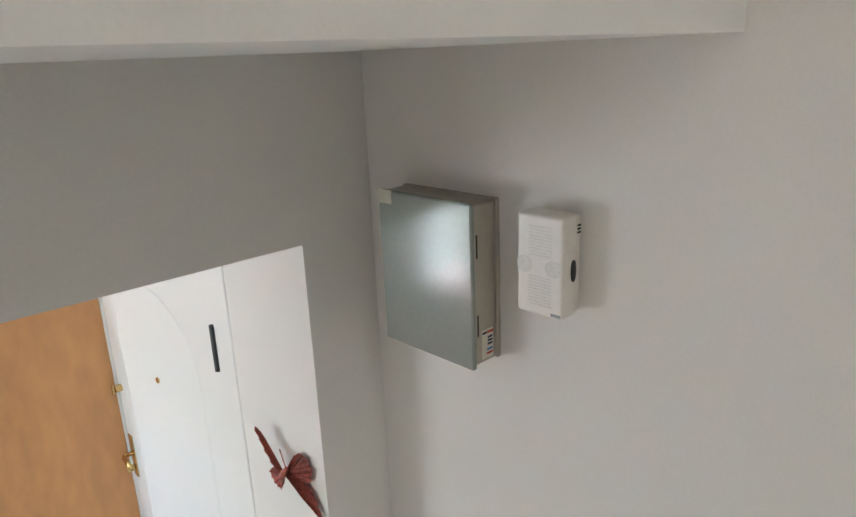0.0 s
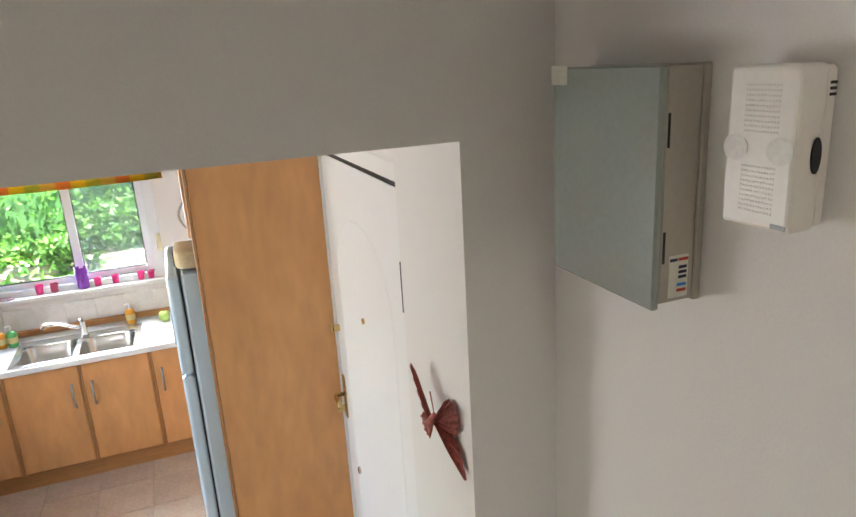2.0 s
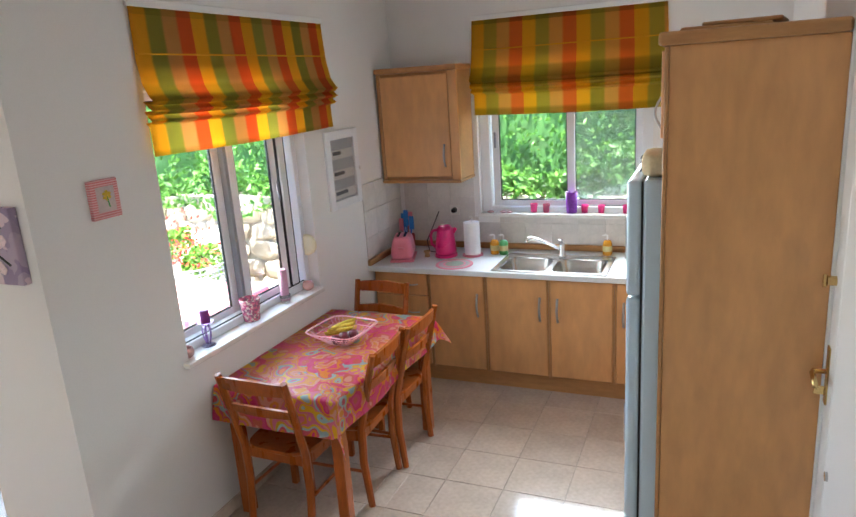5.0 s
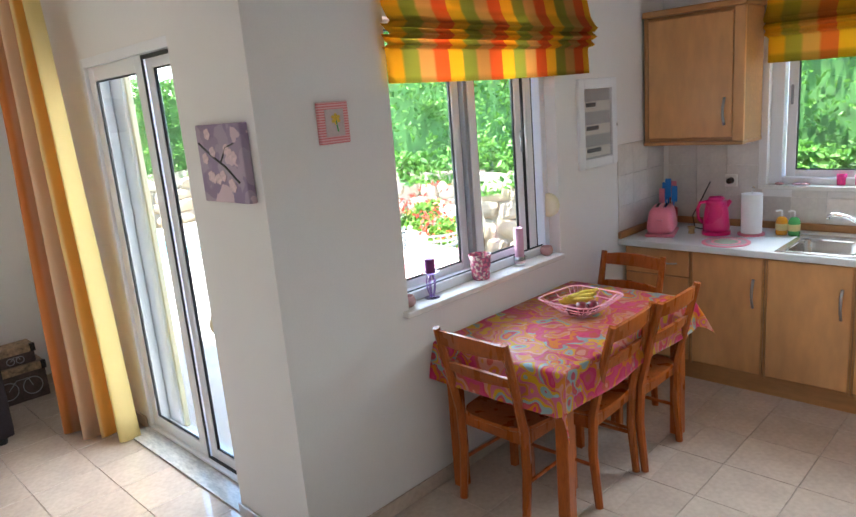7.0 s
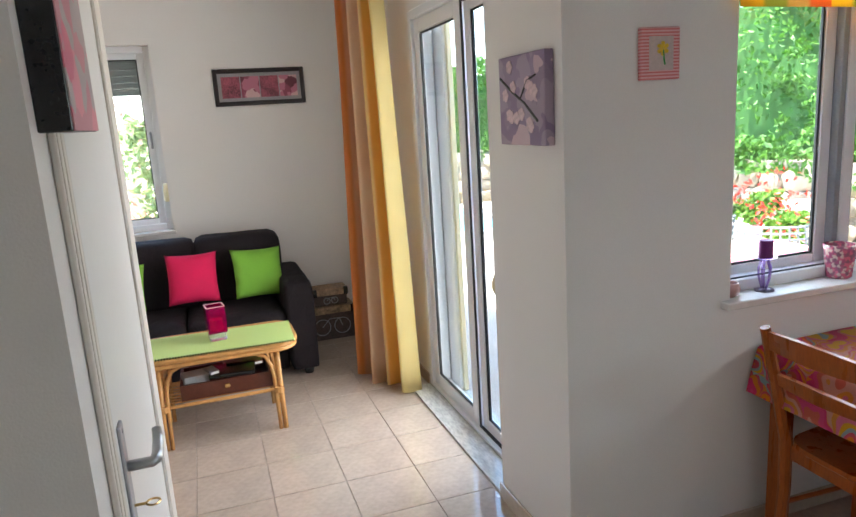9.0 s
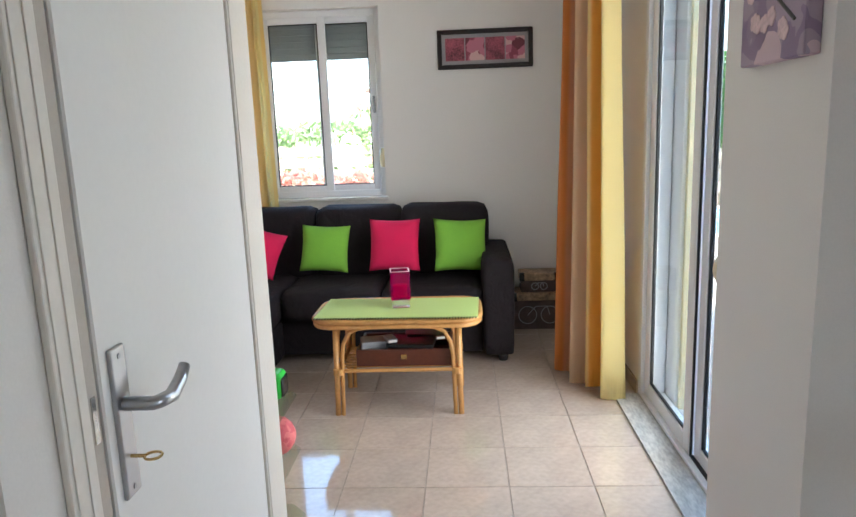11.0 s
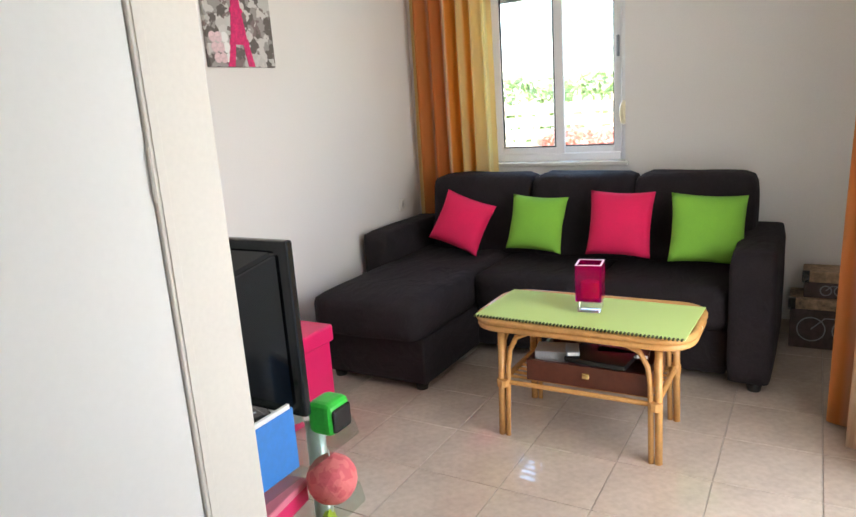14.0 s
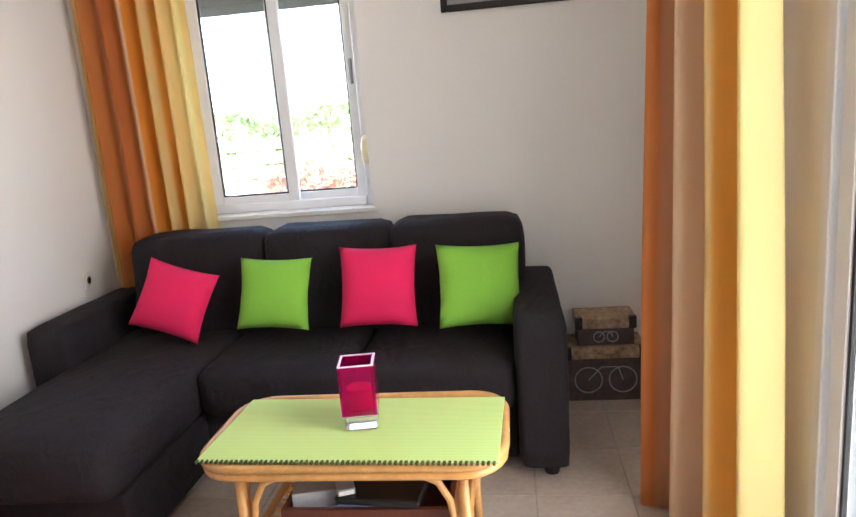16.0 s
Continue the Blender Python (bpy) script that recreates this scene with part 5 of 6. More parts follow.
part("wing", wing([(0.0, 0.01), (-0.015, 0.05), (-0.04, 0.068), (-0.07, 0.068), (-0.09, 0.04), (-0.075, 0.0), (0.0, -0.012)], 0.022), BUTTER, bf)
part("wing", wing([(0.0, -0.01), (-0.06, -0.01), (-0.09, -0.03), (-0.115, -0.075), (-0.105, -0.082), (-0.085, -0.07), (-0.04, -0.048), (-0.005, -0.02)], 0.022), BUTTER, bf)
part("body", tube([(-0.032, 0.022, -0.035), (-0.042, 0.0, 0.0), (-0.032, -0.012, 0.025)], [0.004, 0.009, 0.005], 8), BUTTER, bf)
part("antenna", tube([(-0.032, -0.01, 0.022), (-0.03, 0.015, 0.065)], 0.0014, 5), BUTTER, bf)
part("hanger", tube([(-0.035, 0.0, 0.0), (0.002, 0.0, 0.0)], 0.006, 6), BUTTER, bf)

pk = thing("canvas", "deep black-edged canvas with a pink print", "picture", (1.30, 2.11, 1.85))
part("canvas", bx(-0.20, 0.055, 0.0, 0.048, -0.20, 0.35, 0.002), BLACK, pk)
part("print", bx(-0.199, 0.054, 0.0482, 0.0505, -0.199, 0.349), voro("pink_roses", [(0.70, 0.20, 0.28), (0.62, 0.28, 0.32), (0.50, 0.42, 0.42), (0.75, 0.30, 0.36)], 14), pk)


# ---- living room ----
sf = thing("corner_sofa", "charcoal microfibre corner sofa with a chaise", "sofa")
part("base", bx(-2.66, -1.90, 0.93, 2.74, 0.045, 0.26, 0.012, 2), SOFA, sf)
part("base", bx(-1.90, -1.30, 0.90, 1.50, 0.045, 0.27, 0.012, 2), SOFA, sf)
part("back_frame", puff(-2.68, -2.46, 0.80, 2.92, 0.05, 0.61, 0.04, 0.004, 5), SOFA, sf)
for y0, y1, s in ((1.50, 2.125, 1), (2.125, 2.745, 2)):
    part("seat_cushion", puff(-2.48, -1.84, y0 + 0.004, y1 - 0.004, 0.265, 0.455, 0.05, 0.007, s, 9), SOFA, sf)
part("chaise_cushion", puff(-2.48, -1.24, 0.90, 1.50, 0.265, 0.465, 0.055, 0.016, 9, 11), SOFA, sf)
for y0, y1, s in ((1.00, 1.635, 11), (1.64, 2.215, 12), (2.22, 2.80, 13)):
    b = puff(-2.62, -2.36, y0, y1, 0.45, 0.905, 0.065, 0.010, s, 9)
    for v in b.verts:
        v.co.x += 0.10 * (0.68 - v.co.z) + 0.02
    part("back_cushion", b, SOFA, sf)
part("arm", puff(-2.66, -1.80, 2.745, 2.93, 0.05, 0.63, 0.035, 0.004, 21, 8), SOFA, sf)
part("arm", puff(-2.66, -1.93, 0.745, 0.925, 0.05, 0.63, 0.035, 0.004, 22, 8), SOFA, sf)
for x, y in ((-1.36, 1.44), (-1.36, 0.95), (-1.88, 2.86), (-2.6, 2.86), (-2.6, 0.86)):
    part("foot", lathe([(0.028, 0), (0.032, 0.02), (0.034, 0.048), (0.001, 0.048)], 14, (x, y, 0)), BLACK, sf)


def cushion(label, y, x, m, w, h, roll, lean, z, seed, turn=0):
    t = thing("cushion", label, "cushion", group="cushions on the sofa")
    part("cover", pillow(w, h, 0.13, seed=seed), m, t)
    t.matrix_world = pose(x, y, z, 0, 0, 90 + turn) @ pose(0, 0, 0, -lean, 0, 0) @ pose(0, 0, 0, 0, roll, 0)
    return t


cushion("hot pink square cushion tilted on the chaise", 1.275, -2.20, PINKC, 0.34, 0.31, 17, 24, 0.66, 1)
cushion("lime green square cushion leaning on the sofa back", 1.73, -2.21, GREENC, 0.32, 0.31, 3, 20, 0.665, 2)
cushion("hot pink square cushion leaning on the sofa back", 2.19, -2.19, PINKC, 0.33, 0.34, 1, 18, 0.68, 3)
cushion("lime green square cushion leaning by the sofa arm", 2.615, -2.15, GREENC, 0.345, 0.34, 4, 20, 0.675, 4, 14)

CT = (-1.275, 2.293)
ct = thing("coffee_table", "varnished rattan coffee table with a lower shelf", "coffee table", (CT[0], CT[1], 0))
def rounded(hx, hy, r, z, n=6):
    out = []
    for sx, sy, a0 in ((1, 1, 0), (-1, 1, 90), (-1, -1, 180), (1, -1, 270)):
        for q in range(n + 1):
            a = radians(a0 + 90 * q / n)
            out.append((sx * (hx - r) + r * math.cos(a), sy * (hy - r) + r * math.sin(a), z))
    return out
b = bmesh.new()
lo = [b.verts.new(p) for p in rounded(0.205, 0.425, 0.10, 0.475)]
hi = [b.verts.new(p) for p in rounded(0.205, 0.425, 0.10, 0.495)]
b.faces.new(lo)
b.faces.new(hi)
for q in range(len(lo)):
    w = (q + 1) % len(lo)
    b.faces.new((lo[q], lo[w], hi[w], hi[q]))
part("tabletop", b, RATTAN, ct)
part("rim", tube(rounded(0.215, 0.435, 0.11, 0.492), 0.015, 10, True), RATTAN, ct, smooth=True)
part("rim", tube(rounded(0.212, 0.432, 0.11, 0.466), 0.013, 10, True), RATTAN, ct, smooth=True)
for sx in (-1, 1):
    for sy in (-1, 1):
        lg = part("leg", tube([(sx * 0.185, sy * 0.325, 0.0), (sx * 0.172, sy * 0.318, 0.46)], 0.015, 10), RATTAN, ct, smooth=True)
        part("second_cane", tube([(sx * 0.188, sy * 0.297, 0.0), (sx * 0.176, sy * 0.290, 0.30), (sx * 0.175, sy * 0.280, 0.37), (sx * 0.175, sy * 0.25, 0.425), (sx * 0.175, sy * 0.20, 0.448), (sx * 0.175, sy * 0.10, 0.455)], 0.011, 8), RATTAN, lg, smooth=True)
        part("binding", tube([(sx * 0.185, sy * 0.312, 0.215), (sx * 0.185, sy * 0.312, 0.245)], 0.027, 10), RATTAN, lg)
for sx in (-1, 1):
    part("shelf_rail", tube([(sx * 0.178, -0.31, 0.23), (sx * 0.178, 0.31, 0.23)], 0.010, 8), RATTAN, ct)
for sy in (-1, 1):
    part("shelf_rail", tube([(-0.18, sy * 0.315, 0.235), (0.18, sy * 0.315, 0.235)], 0.012, 8), RATTAN, ct)
    part("arch", tube([(-0.172, sy * 0.31, 0.30), (-0.16, sy * 0.31, 0.40), (-0.11, sy * 0.31, 0.448), (0.11, sy * 0.31, 0.448), (0.16, sy * 0.31, 0.40), (0.172, sy * 0.31, 0.30)], 0.010, 8), RATTAN, ct)
for k in range(7):
    part("shelf_cane", tube([(-0.13 + k * 0.043, -0.30, 0.235), (-0.13 + k * 0.043, 0.30, 0.235)], 0.006, 6), RATTAN, ct)
mt = thing("table_mat", "lime green woven mat with dark stitched edge", "table mat", (CT[0], CT[1], 0.507))
part("weave", bx(-0.165, 0.225, -0.415, 0.43, 0.0, 0.004, 0.0015), MAT, mt).matrix_basis = pose(0.0, 0, 0.002, 0, 0, -2)
b = bmesh.new()
for k in range(58):
    bx(0.218, 0.232, -0.412 + k * 0.0145, -0.404 + k * 0.0145, 0.0, 0.009, 0.002, bm=b)
tagged(part("stitching", b, STITCH, mt), kind="stuff").matrix_basis = pose(0, 0, 0, 0, 0, -2)
ct.scale = mt.scale = (1, 0.957, 1)
vs = thing("vase", "square magenta glass vase with thick clear foot", "vase", (-1.265, 2.305, 0.514), 8)
b = bmesh.new()
bx(-0.045, 0.045, -0.045, 0.045, 0.0, 0.045, 0.006, 2, bm=b)
part("foot", b, CLEAR, vs)
b = bmesh.new()
for k in [(-0.05, 0.05, -0.05, -0.042), (-0.05, 0.05, 0.042, 0.05), (-0.05, -0.042, -0.042, 0.042), (0.042, 0.05, -0.042, 0.042)]:
    bx(*k, 0.046, 0.19, bm=b)
bx(-0.042, 0.042, -0.042, 0.042, 0.046, 0.054, bm=b)
part("body", b, MAGENTA, vs)
part("candle", lathe([(0.001, 0.055), (0.036, 0.055), (0.036, 0.115), (0.001, 0.118)], 18), PINKG, vs)
b = bmesh.new()
for k in [(-0.05, 0.05, -0.05, -0.043), (-0.05, 0.05, 0.043, 0.05), (-0.05, -0.043, -0.043, 0.043), (0.043, 0.05, -0.043, 0.043)]:
    bx(*k, 0.1905, 0.1925, bm=b)
part("rim", b, mat("frosted_rim", (0.85, 0.55, 0.65), 0.4), vs)
tr = thing("wooden_tray", "dark mahogany drawer tray on the table shelf", "tray", (CT[0] + 0.0, CT[1] + 0.03, 0.242))
b = bmesh.new()
for k in [(-0.15, 0.15, -0.24, -0.225, 0.0, 0.085), (-0.15, 0.15, 0.225, 0.24, 0.0, 0.085), (-0.15, -0.135, -0.225, 0.225, 0.0, 0.085), (0.135, 0.15, -0.225, 0.225, 0.0, 0.085), (-0.135, 0.135, -0.225, 0.225, 0.0, 0.012)]:
    bx(*k, bm=b)
part("box", b, MAHOG, tr)
part("catch", bx(0.1502, 0.156, -0.015, 0.015, 0.035, 0.06, 0.003), BRASS, tr)
for lab, cat, dims, at, rz, m in (("grey and white pack of cards in the tray", "box", (0.11, 0.13, 0.05), (-1.22, 2.16, 0.306), 12, mat("grey_card", (0.42, 0.43, 0.45), 0.5)), ("black folder lying on the tray", "folder", (0.17, 0.24, 0.022), (-1.22, 2.36, 0.329), -6, BLACK), ("dark red book lying on the tray", "book", (0.15, 0.20, 0.022), (-1.33, 2.42, 0.329), 8, MAHOG), ("small grey book lying across the tray", "book", (0.10, 0.05, 0.02), (-1.20, 2.25, 0.352), 20, GREY)):
    t = thing(cat + "_item" if cat == "box" else cat, lab, cat, at, rz)
    part("cover", bx(-dims[0] / 2, dims[0] / 2, -dims[1] / 2, dims[1] / 2, 0, dims[2], 0.003), m, t)
    if cat == "book":
        part("pages", bx(-dims[0] / 2 + 0.004, dims[0] / 2 + 0.001, -dims[1] / 2 + 0.004, dims[1] / 2 - 0.004, dims[2] * 0.2, dims[2] * 0.8), PAPER, t)

# stacked storage boxes
for lab, x0, x1, y0, y1, z0, z1 in (("dark printed storage box with a bicycle motif", -2.70, -2.49, 2.965, 3.33, 0.0, 0.262), ("small dark printed storage box with bicycle motif", -2.68, -2.51, 3.02, 3.29, 0.264, 0.40)):
    t = thing("storage_box", lab, "box", group="printed boxes stacked in the corner")
    part("body", bx(x0 + 0.008, x1 - 0.008, y0 + 0.008, y1 - 0.008, z0, z1 - 0.055, 0.004), CASE, t)
    part("lid", bx(x0, x1, y0, y1, z1 - 0.055, z1, 0.005), CASELID, t)
    zc, r = (z0 + z1 - 0.055) / 2, (z1 - z0 - 0.055) * 0.30
    for s in (-1, 1):
        yc = (y0 + y1) / 2 + s * r * 1.25
        part("wheel_print", tube([(x1 - 0.0075, yc + r * math.cos(q * math.pi / 10), zc + r * math.sin(q * math.pi / 10)) for q in range(20)], 0.003, 6, True), GREY, t)
    part("bar_print", tube([(x1 - 0.0075, (y0 + y1) / 2 - r * 1.25, zc), (x1 - 0.0075, (y0 + y1) / 2 - r * 0.3, zc + r), (x1 - 0.0075, (y0 + y1) / 2 + r * 0.9, zc + r), (x1 - 0.0075, (y0 + y1) / 2 + r * 1.25, zc)], 0.003, 6), GREY, t)
    for cy in (y0, y1 - 0.03):
        part("corner", bx(x1 - 0.028, x1 + 0.002, cy - 0.002 + 0.0, cy + 0.032, z1 - 0.057, z1 + 0.002, 0.003), BLACK, t, "dark corner piece")
    part("grip", bx(x0 + 0.06, x1 - 0.06, y0 + 0.004, y0 + 0.009, zc + r * 0.6, zc + r * 0.9), PAPER, t)

# pictures on the walls
pn = thing("framed_picture", "long black-framed picture of pink tulips", "picture", (-2.72, 2.815, 1.935))
part("frame", tube([(0.011, -0.31, -0.115), (0.011, 0.31, -0.115), (0.011, 0.31, 0.115), (0.011, -0.31, 0.115)], 0.001, 4, True), FRAMEB, pn)
b = bmesh.new()
for k in [(-0.325, -0.295, -0.13, 0.13), (0.295, 0.325, -0.13, 0.13), (-0.295, 0.295, 0.10, 0.13), (-0.295, 0.295, -0.13, -0.10)]:
    bx(0.0, 0.022, *k, 0.004, bm=b)
part("moulding", b, FRAMEB, pn)
part("mount", bx(0.002, 0.010, -0.295, 0.295, -0.10, 0.10), MOUNT, pn)
for k in range(4):
    part("print", bx(0.0102, 0.0115, -0.27 + k * 0.137, -0.14 + k * 0.137, -0.075, 0.075), TULIP if k % 2 else mat("tulip_tone", (0.30, 0.07, 0.10), 0.6, var=0.7, scale=14), pn)
ef = thing("canvas", "grey canvas print with a pink iron tower", "picture", (-1.18, 0.69, 1.87))
part("canvas", bx(-0.21, 0.21, 0.0, 0.024, -0.30, 0.30, 0.003), GREYART, ef)
def tower(b, x0, x1, x2, x3, z0, z1, y=0.0275):
    lo = [b.verts.new((x, 0.022, z)) for x, z in ((x0, z0), (x1, z0), (x2, z1), (x3, z1))]
    hi = [b.verts.new((x, y, z)) for x, z in ((x0, z0), (x1, z0), (x2, z1), (x3, z1))]
    b.faces.new(lo)
    b.faces.new(hi)
    for k in range(4):
        b.faces.new((lo[k], lo[(k + 1) % 4], hi[(k + 1) % 4], hi[k]))
b = bmesh.new()
for s in (-1, 1):
    tower(b, s * 0.085, s * 0.045, s * 0.022, s * 0.055, -0.298, -0.19)
tower(b, -0.062, 0.062, 0.055, -0.055, -0.20, -0.175, 0.0285)
tower(b, -0.05, 0.05, 0.032, -0.032, -0.175, -0.06)
tower(b, -0.04, 0.04, 0.036, -0.036, -0.06, -0.04, 0.0285)
tower(b, -0.028, 0.028, 0.008, -0.008, -0.04, 0.22)
part("tower", b, mat("pink_ink", (0.68, 0.03, 0.16), 0.6, var=0.25, scale=50, fine=200), ef).location = (0.02, 0, 0)
for q in range(9):
    part("bloom", lathe([(0.001, 0), (0.024, 0.0), (0.022, 0.0015), (0.001, 0.002)], 10), PETAL if q % 3 else PAPER, ef).matrix_basis = pose(0.09 + 0.035 * (q % 3) + 0.01 * (q // 3), 0.025, -0.26 + 0.045 * (q // 3), -90, 0, 0)

so2 = thing("wall_socket", "white wall socket low on the wall beside the curtain", "socket", (-2.478, 0.69, 0.708))
part("plate", bx(-0.04, 0.04, 0.0, 0.010, -0.04, 0.04, 0.004), PLASTIC, so2)
part("cup", lathe([(0.026, 0.0), (0.026, 0.004), (0.020, 0.004), (0.018, -0.004), (0.001, -0.004)], 18), PLASTIC, so2).matrix_basis = pose(0, 0.010, 0, -90, 0, 0)

# pink storage cube
pb = thing("storage_cube", "hot pink leatherette storage cube on the floor", "storage cube")
part("body", bx(-1.045, -0.675, 0.79, 1.155, 0.0, 0.335, 0.008, 2), BOXPINK, pb)
part("lid", bx(-1.06, -0.66, 0.775, 1.17, 0.320, 0.40, 0.012, 3), BOXPINK, pb)

# television and its glass stand
st = thing("tv_stand", "glass television stand with steel posts", "tv stand")
def slab(x0, x1, y0, y1, z, t=0.008, cut=0.06):
    b = bmesh.new()
    ring = [(x0 + cut, y1), (x0, y1 - cut), (x0, y0 + cut), (x0 + cut, y0), (x1, y0), (x1, y1)]
    lo = [b.verts.new((x, y, z)) for x, y in ring]
    hi = [b.verts.new((x, y, z + t)) for x, y in ring]
    b.faces.new(lo)
    b.faces.new(hi)
    for q in range(len(ring)):
        w = (q + 1) % len(ring)
        b.faces.new((lo[q], lo[w], hi[w], hi[q]))
    return b
for z in (0.540, 0.345, 0.10):
    part("shelf", slab(-0.085, 0.355, 1.05, 2.065, z), SHELFG, st, "clear glass shelf")
for x, y in ((-0.03, 1.915), (-0.03, 1.13), (0.29, 1.915), (0.29, 1.13)):
    p = part("post", tube([(x, y, 0.0), (x, y, 0.539)], 0.026, 16), mat("pale_aluminium", (0.72, 0.74, 0.73), 0.38, 0.5, var=0.03, bump=0.0), st, smooth=True)
    part("cap", lathe([(0.001, 0), (0.03, 0), (0.028, 0.008), (0.001, 0.009)], 16, (x, y, 0.549)), CHROME, p)
tv = thing("television", "black flat television seen from behind on its stand", "television", (0.035, 0.012, 0))
part("bezel", bx(0.03, 0.055, 1.20, 1.985, 0.622, 1.065, 0.006, 2), TVBACK, tv)
part("screen", bx(0.027, 0.0297, 1.225, 1.96, 0.650, 1.035), mat("screen_glass", (0.01, 0.01, 0.012), 0.08, bump=0), tv)
b = bx(0.055, 0.125, 1.215, 1.962, 0.635, 1.045)
for v in b.verts:
    if v.co.x > 0.1:
        v.co.y = 1.592 + (v.co.y - 1.592) * 0.72
        v.co.z = 0.82 + (v.co.z - 0.82) * 0.74
bmesh.ops.bevel(b, geom=list(b.edges), offset=0.010, segments=2, affect="EDGES")
part("back_shell", b, TVBACK, tv)
part("connector_recess", bx(0.120, 0.1275, 1.70, 1.80, 0.71, 0.88, 0.003), GASKET, tv)
for k in range(3):
    part("vent", bx(0.1245, 0.1275, 1.45, 1.66, 0.87 + 0.014 * k, 0.876 + 0.014 * k), GASKET, tv)
part("cable", tube([(0.125, 1.75, 0.74), (0.15, 1.74, 0.70), (0.14, 1.72, 0.64), (0.12, 1.70, 0.58), (0.13, 1.68, 0.552)], 0.004, 6), BLACK, tv)
part("neck", bx(0.035, 0.075, 1.53, 1.66, 0.560, 0.665, 0.006), BLACK, tv)
part("foot", bx(-0.06, 0.17, 1.40, 1.79, 0.549, 0.563, 0.006), BLACK, tv)
fg = thing("figurine", "small yellow and red plastic figurine on the television", "figurine", (0.1625, 1.765, 0.80))
b = lathe([(0.001, -0.03), (0.014, -0.028), (0.016, -0.01), (0.008, 0.004), (0.013, 0.012), (0.014, 0.026), (0.006, 0.036), (0.001, 0.037)], 12)
part("figurine", b, YELLOW, fg).matrix_basis = pose(0.017, 0, 0)
sp_ = thing("speaker", "lime green and black portable speaker on the stand", "speaker", (0.0, 1.995, 0.5935))
part("shell", bx(-0.045, 0.045, -0.04, 0.04, -0.045, 0.045, 0.02, 3), LIMEP, sp_)
part("grille", bx(-0.035, 0.035, 0.034, 0.044, -0.035, 0.028, 0.008, 2), BLACK, sp_)
rc = thing("remote_control", "black remote control on the glass stand", "remote control", (0.02, 1.72, 0.549), 70)
part("case", bx(-0.08, 0.08, -0.022, 0.022, 0, 0.018, 0.006, 2), BLACK, rc)
for k in range(5):
    part("button", bx(-0.06 + k * 0.025, -0.05 + k * 0.025, -0.006, 0.006, 0.018, 0.0205, 0.002), GREY, rc)
gp = thing("game_controller", "white game controller on the glass stand", "controller", (-0.01, 1.83, 0.549), 60)
part("case", puff(-0.07, 0.07, -0.03, 0.03, 0.0, 0.03, 0.012, 0.002, 3, 4), PAPER, gp)
bk = thing("blue_folder", "bright blue cardboard folder standing on the stand", "folder", (0.265, 2.035, 0.549), 90)
part("cover", bx(-0.006, 0.006, -0.09, 0.088, 0, 0.15, 0.001), BLUE, bk)
part("paper", bx(-0.004, 0.004, -0.085, 0.08, 0.01, 0.161), PAPER, bk)
bl = thing("ball_candle", "coral pink textured ball candle on the shelf", "candle", (0.02, 1.998, 0.419))
b = bmesh.new()
bmesh.ops.create_icosphere(b, subdivisions=4, radius=0.066)
for v in b.verts:
    v.co *= 1 + 0.03 * noise.noise(v.co * 60)
part("candle", b, CORAL, bl)
part("wick", tube([(0, 0, 0.06), (0.003, 0, 0.085)], 0.002, 5), PAPER, bl)
pkx = thing("pink_box", "pink cardboard box on the middle shelf", "box", (0.16, 1.90, 0.3535), 8)
part("body", bx(-0.11, 0.11, -0.05, 0.05, 0, 0.06, 0.004), BOXPINK, pkx)
part("lid", bx(-0.112, 0.112, -0.052, 0.052, 0.045, 0.065, 0.003), PINKP, pkx)
lm = thing("lime_book", "lime green book leaning on the lowest shelf", "book", (-0.05, 1.86, 0.062), 20)
cv_ = part("cover", bx(-0.10, 0.10, -0.008, 0.008, 0.0, 0.16, 0.002), mat("lime_card", (0.48, 0.58, 0.03), 0.5), lm)
part("pages", bx(-0.095, 0.101, -0.006, 0.006, 0.004, 0.156), PAPER, lm)
lm.matrix_world = pose(0.03, 2.0, 0.130, 14, 0, 25)
pl = thing("potted_plant", "small green plant in a pot behind the television", "plant", (0.24, 1.80, 0.549))
part("pot", lathe([(0.03, 0), (0.038, 0.06), (0.034, 0.06), (0.028, 0.05), (0.001, 0.05)], 16), POT, pl)
b = bmesh.new()
rnd = random.Random(8)
for q in range(40):
    a, l = rnd.uniform(0, 6.28), rnd.uniform(0.02, 0.05)
    join(b, bx(-0.006, 0.006, 0, l, -0.0006, 0.0006), pose(0, 0, 0.055 + rnd.uniform(0, 0.03), rnd.uniform(10, 70), 0, math.degrees(a)))
part("leaves", b, LEAF, pl)


# ---- outside ----
tagged(part("ground", bx(-300, 300, -300, 300, -0.45, -0.40), EARTH), "dry pale garden ground", "ground", kind="structure")
tr_ = tagged(part("terrace", bx(-9.5, 0.39, 3.63, 8.2, -0.42, -0.075), MORTAR), "pale sunlit terrace paving outside the doors", "pavement", kind="structure")
pool = thing("swimming_pool", "blue water of a swimming pool set in the terrace", "pool", kind="structure")
part("water", bx(-9.3, -6.5, 5.0, 6.8, -0.08, -0.055), WATER, pool)
b = bmesh.new()
for k in [(-9.45, -6.35, 4.85, 5.0), (-9.45, -6.35, 6.8, 6.95), (-9.45, -9.3, 5.0, 6.8), (-6.5, -6.35, 5.0, 6.8)]:
    bx(*k, -0.08, -0.02, 0.008, bm=b)
part("coping", b, POT, pool)


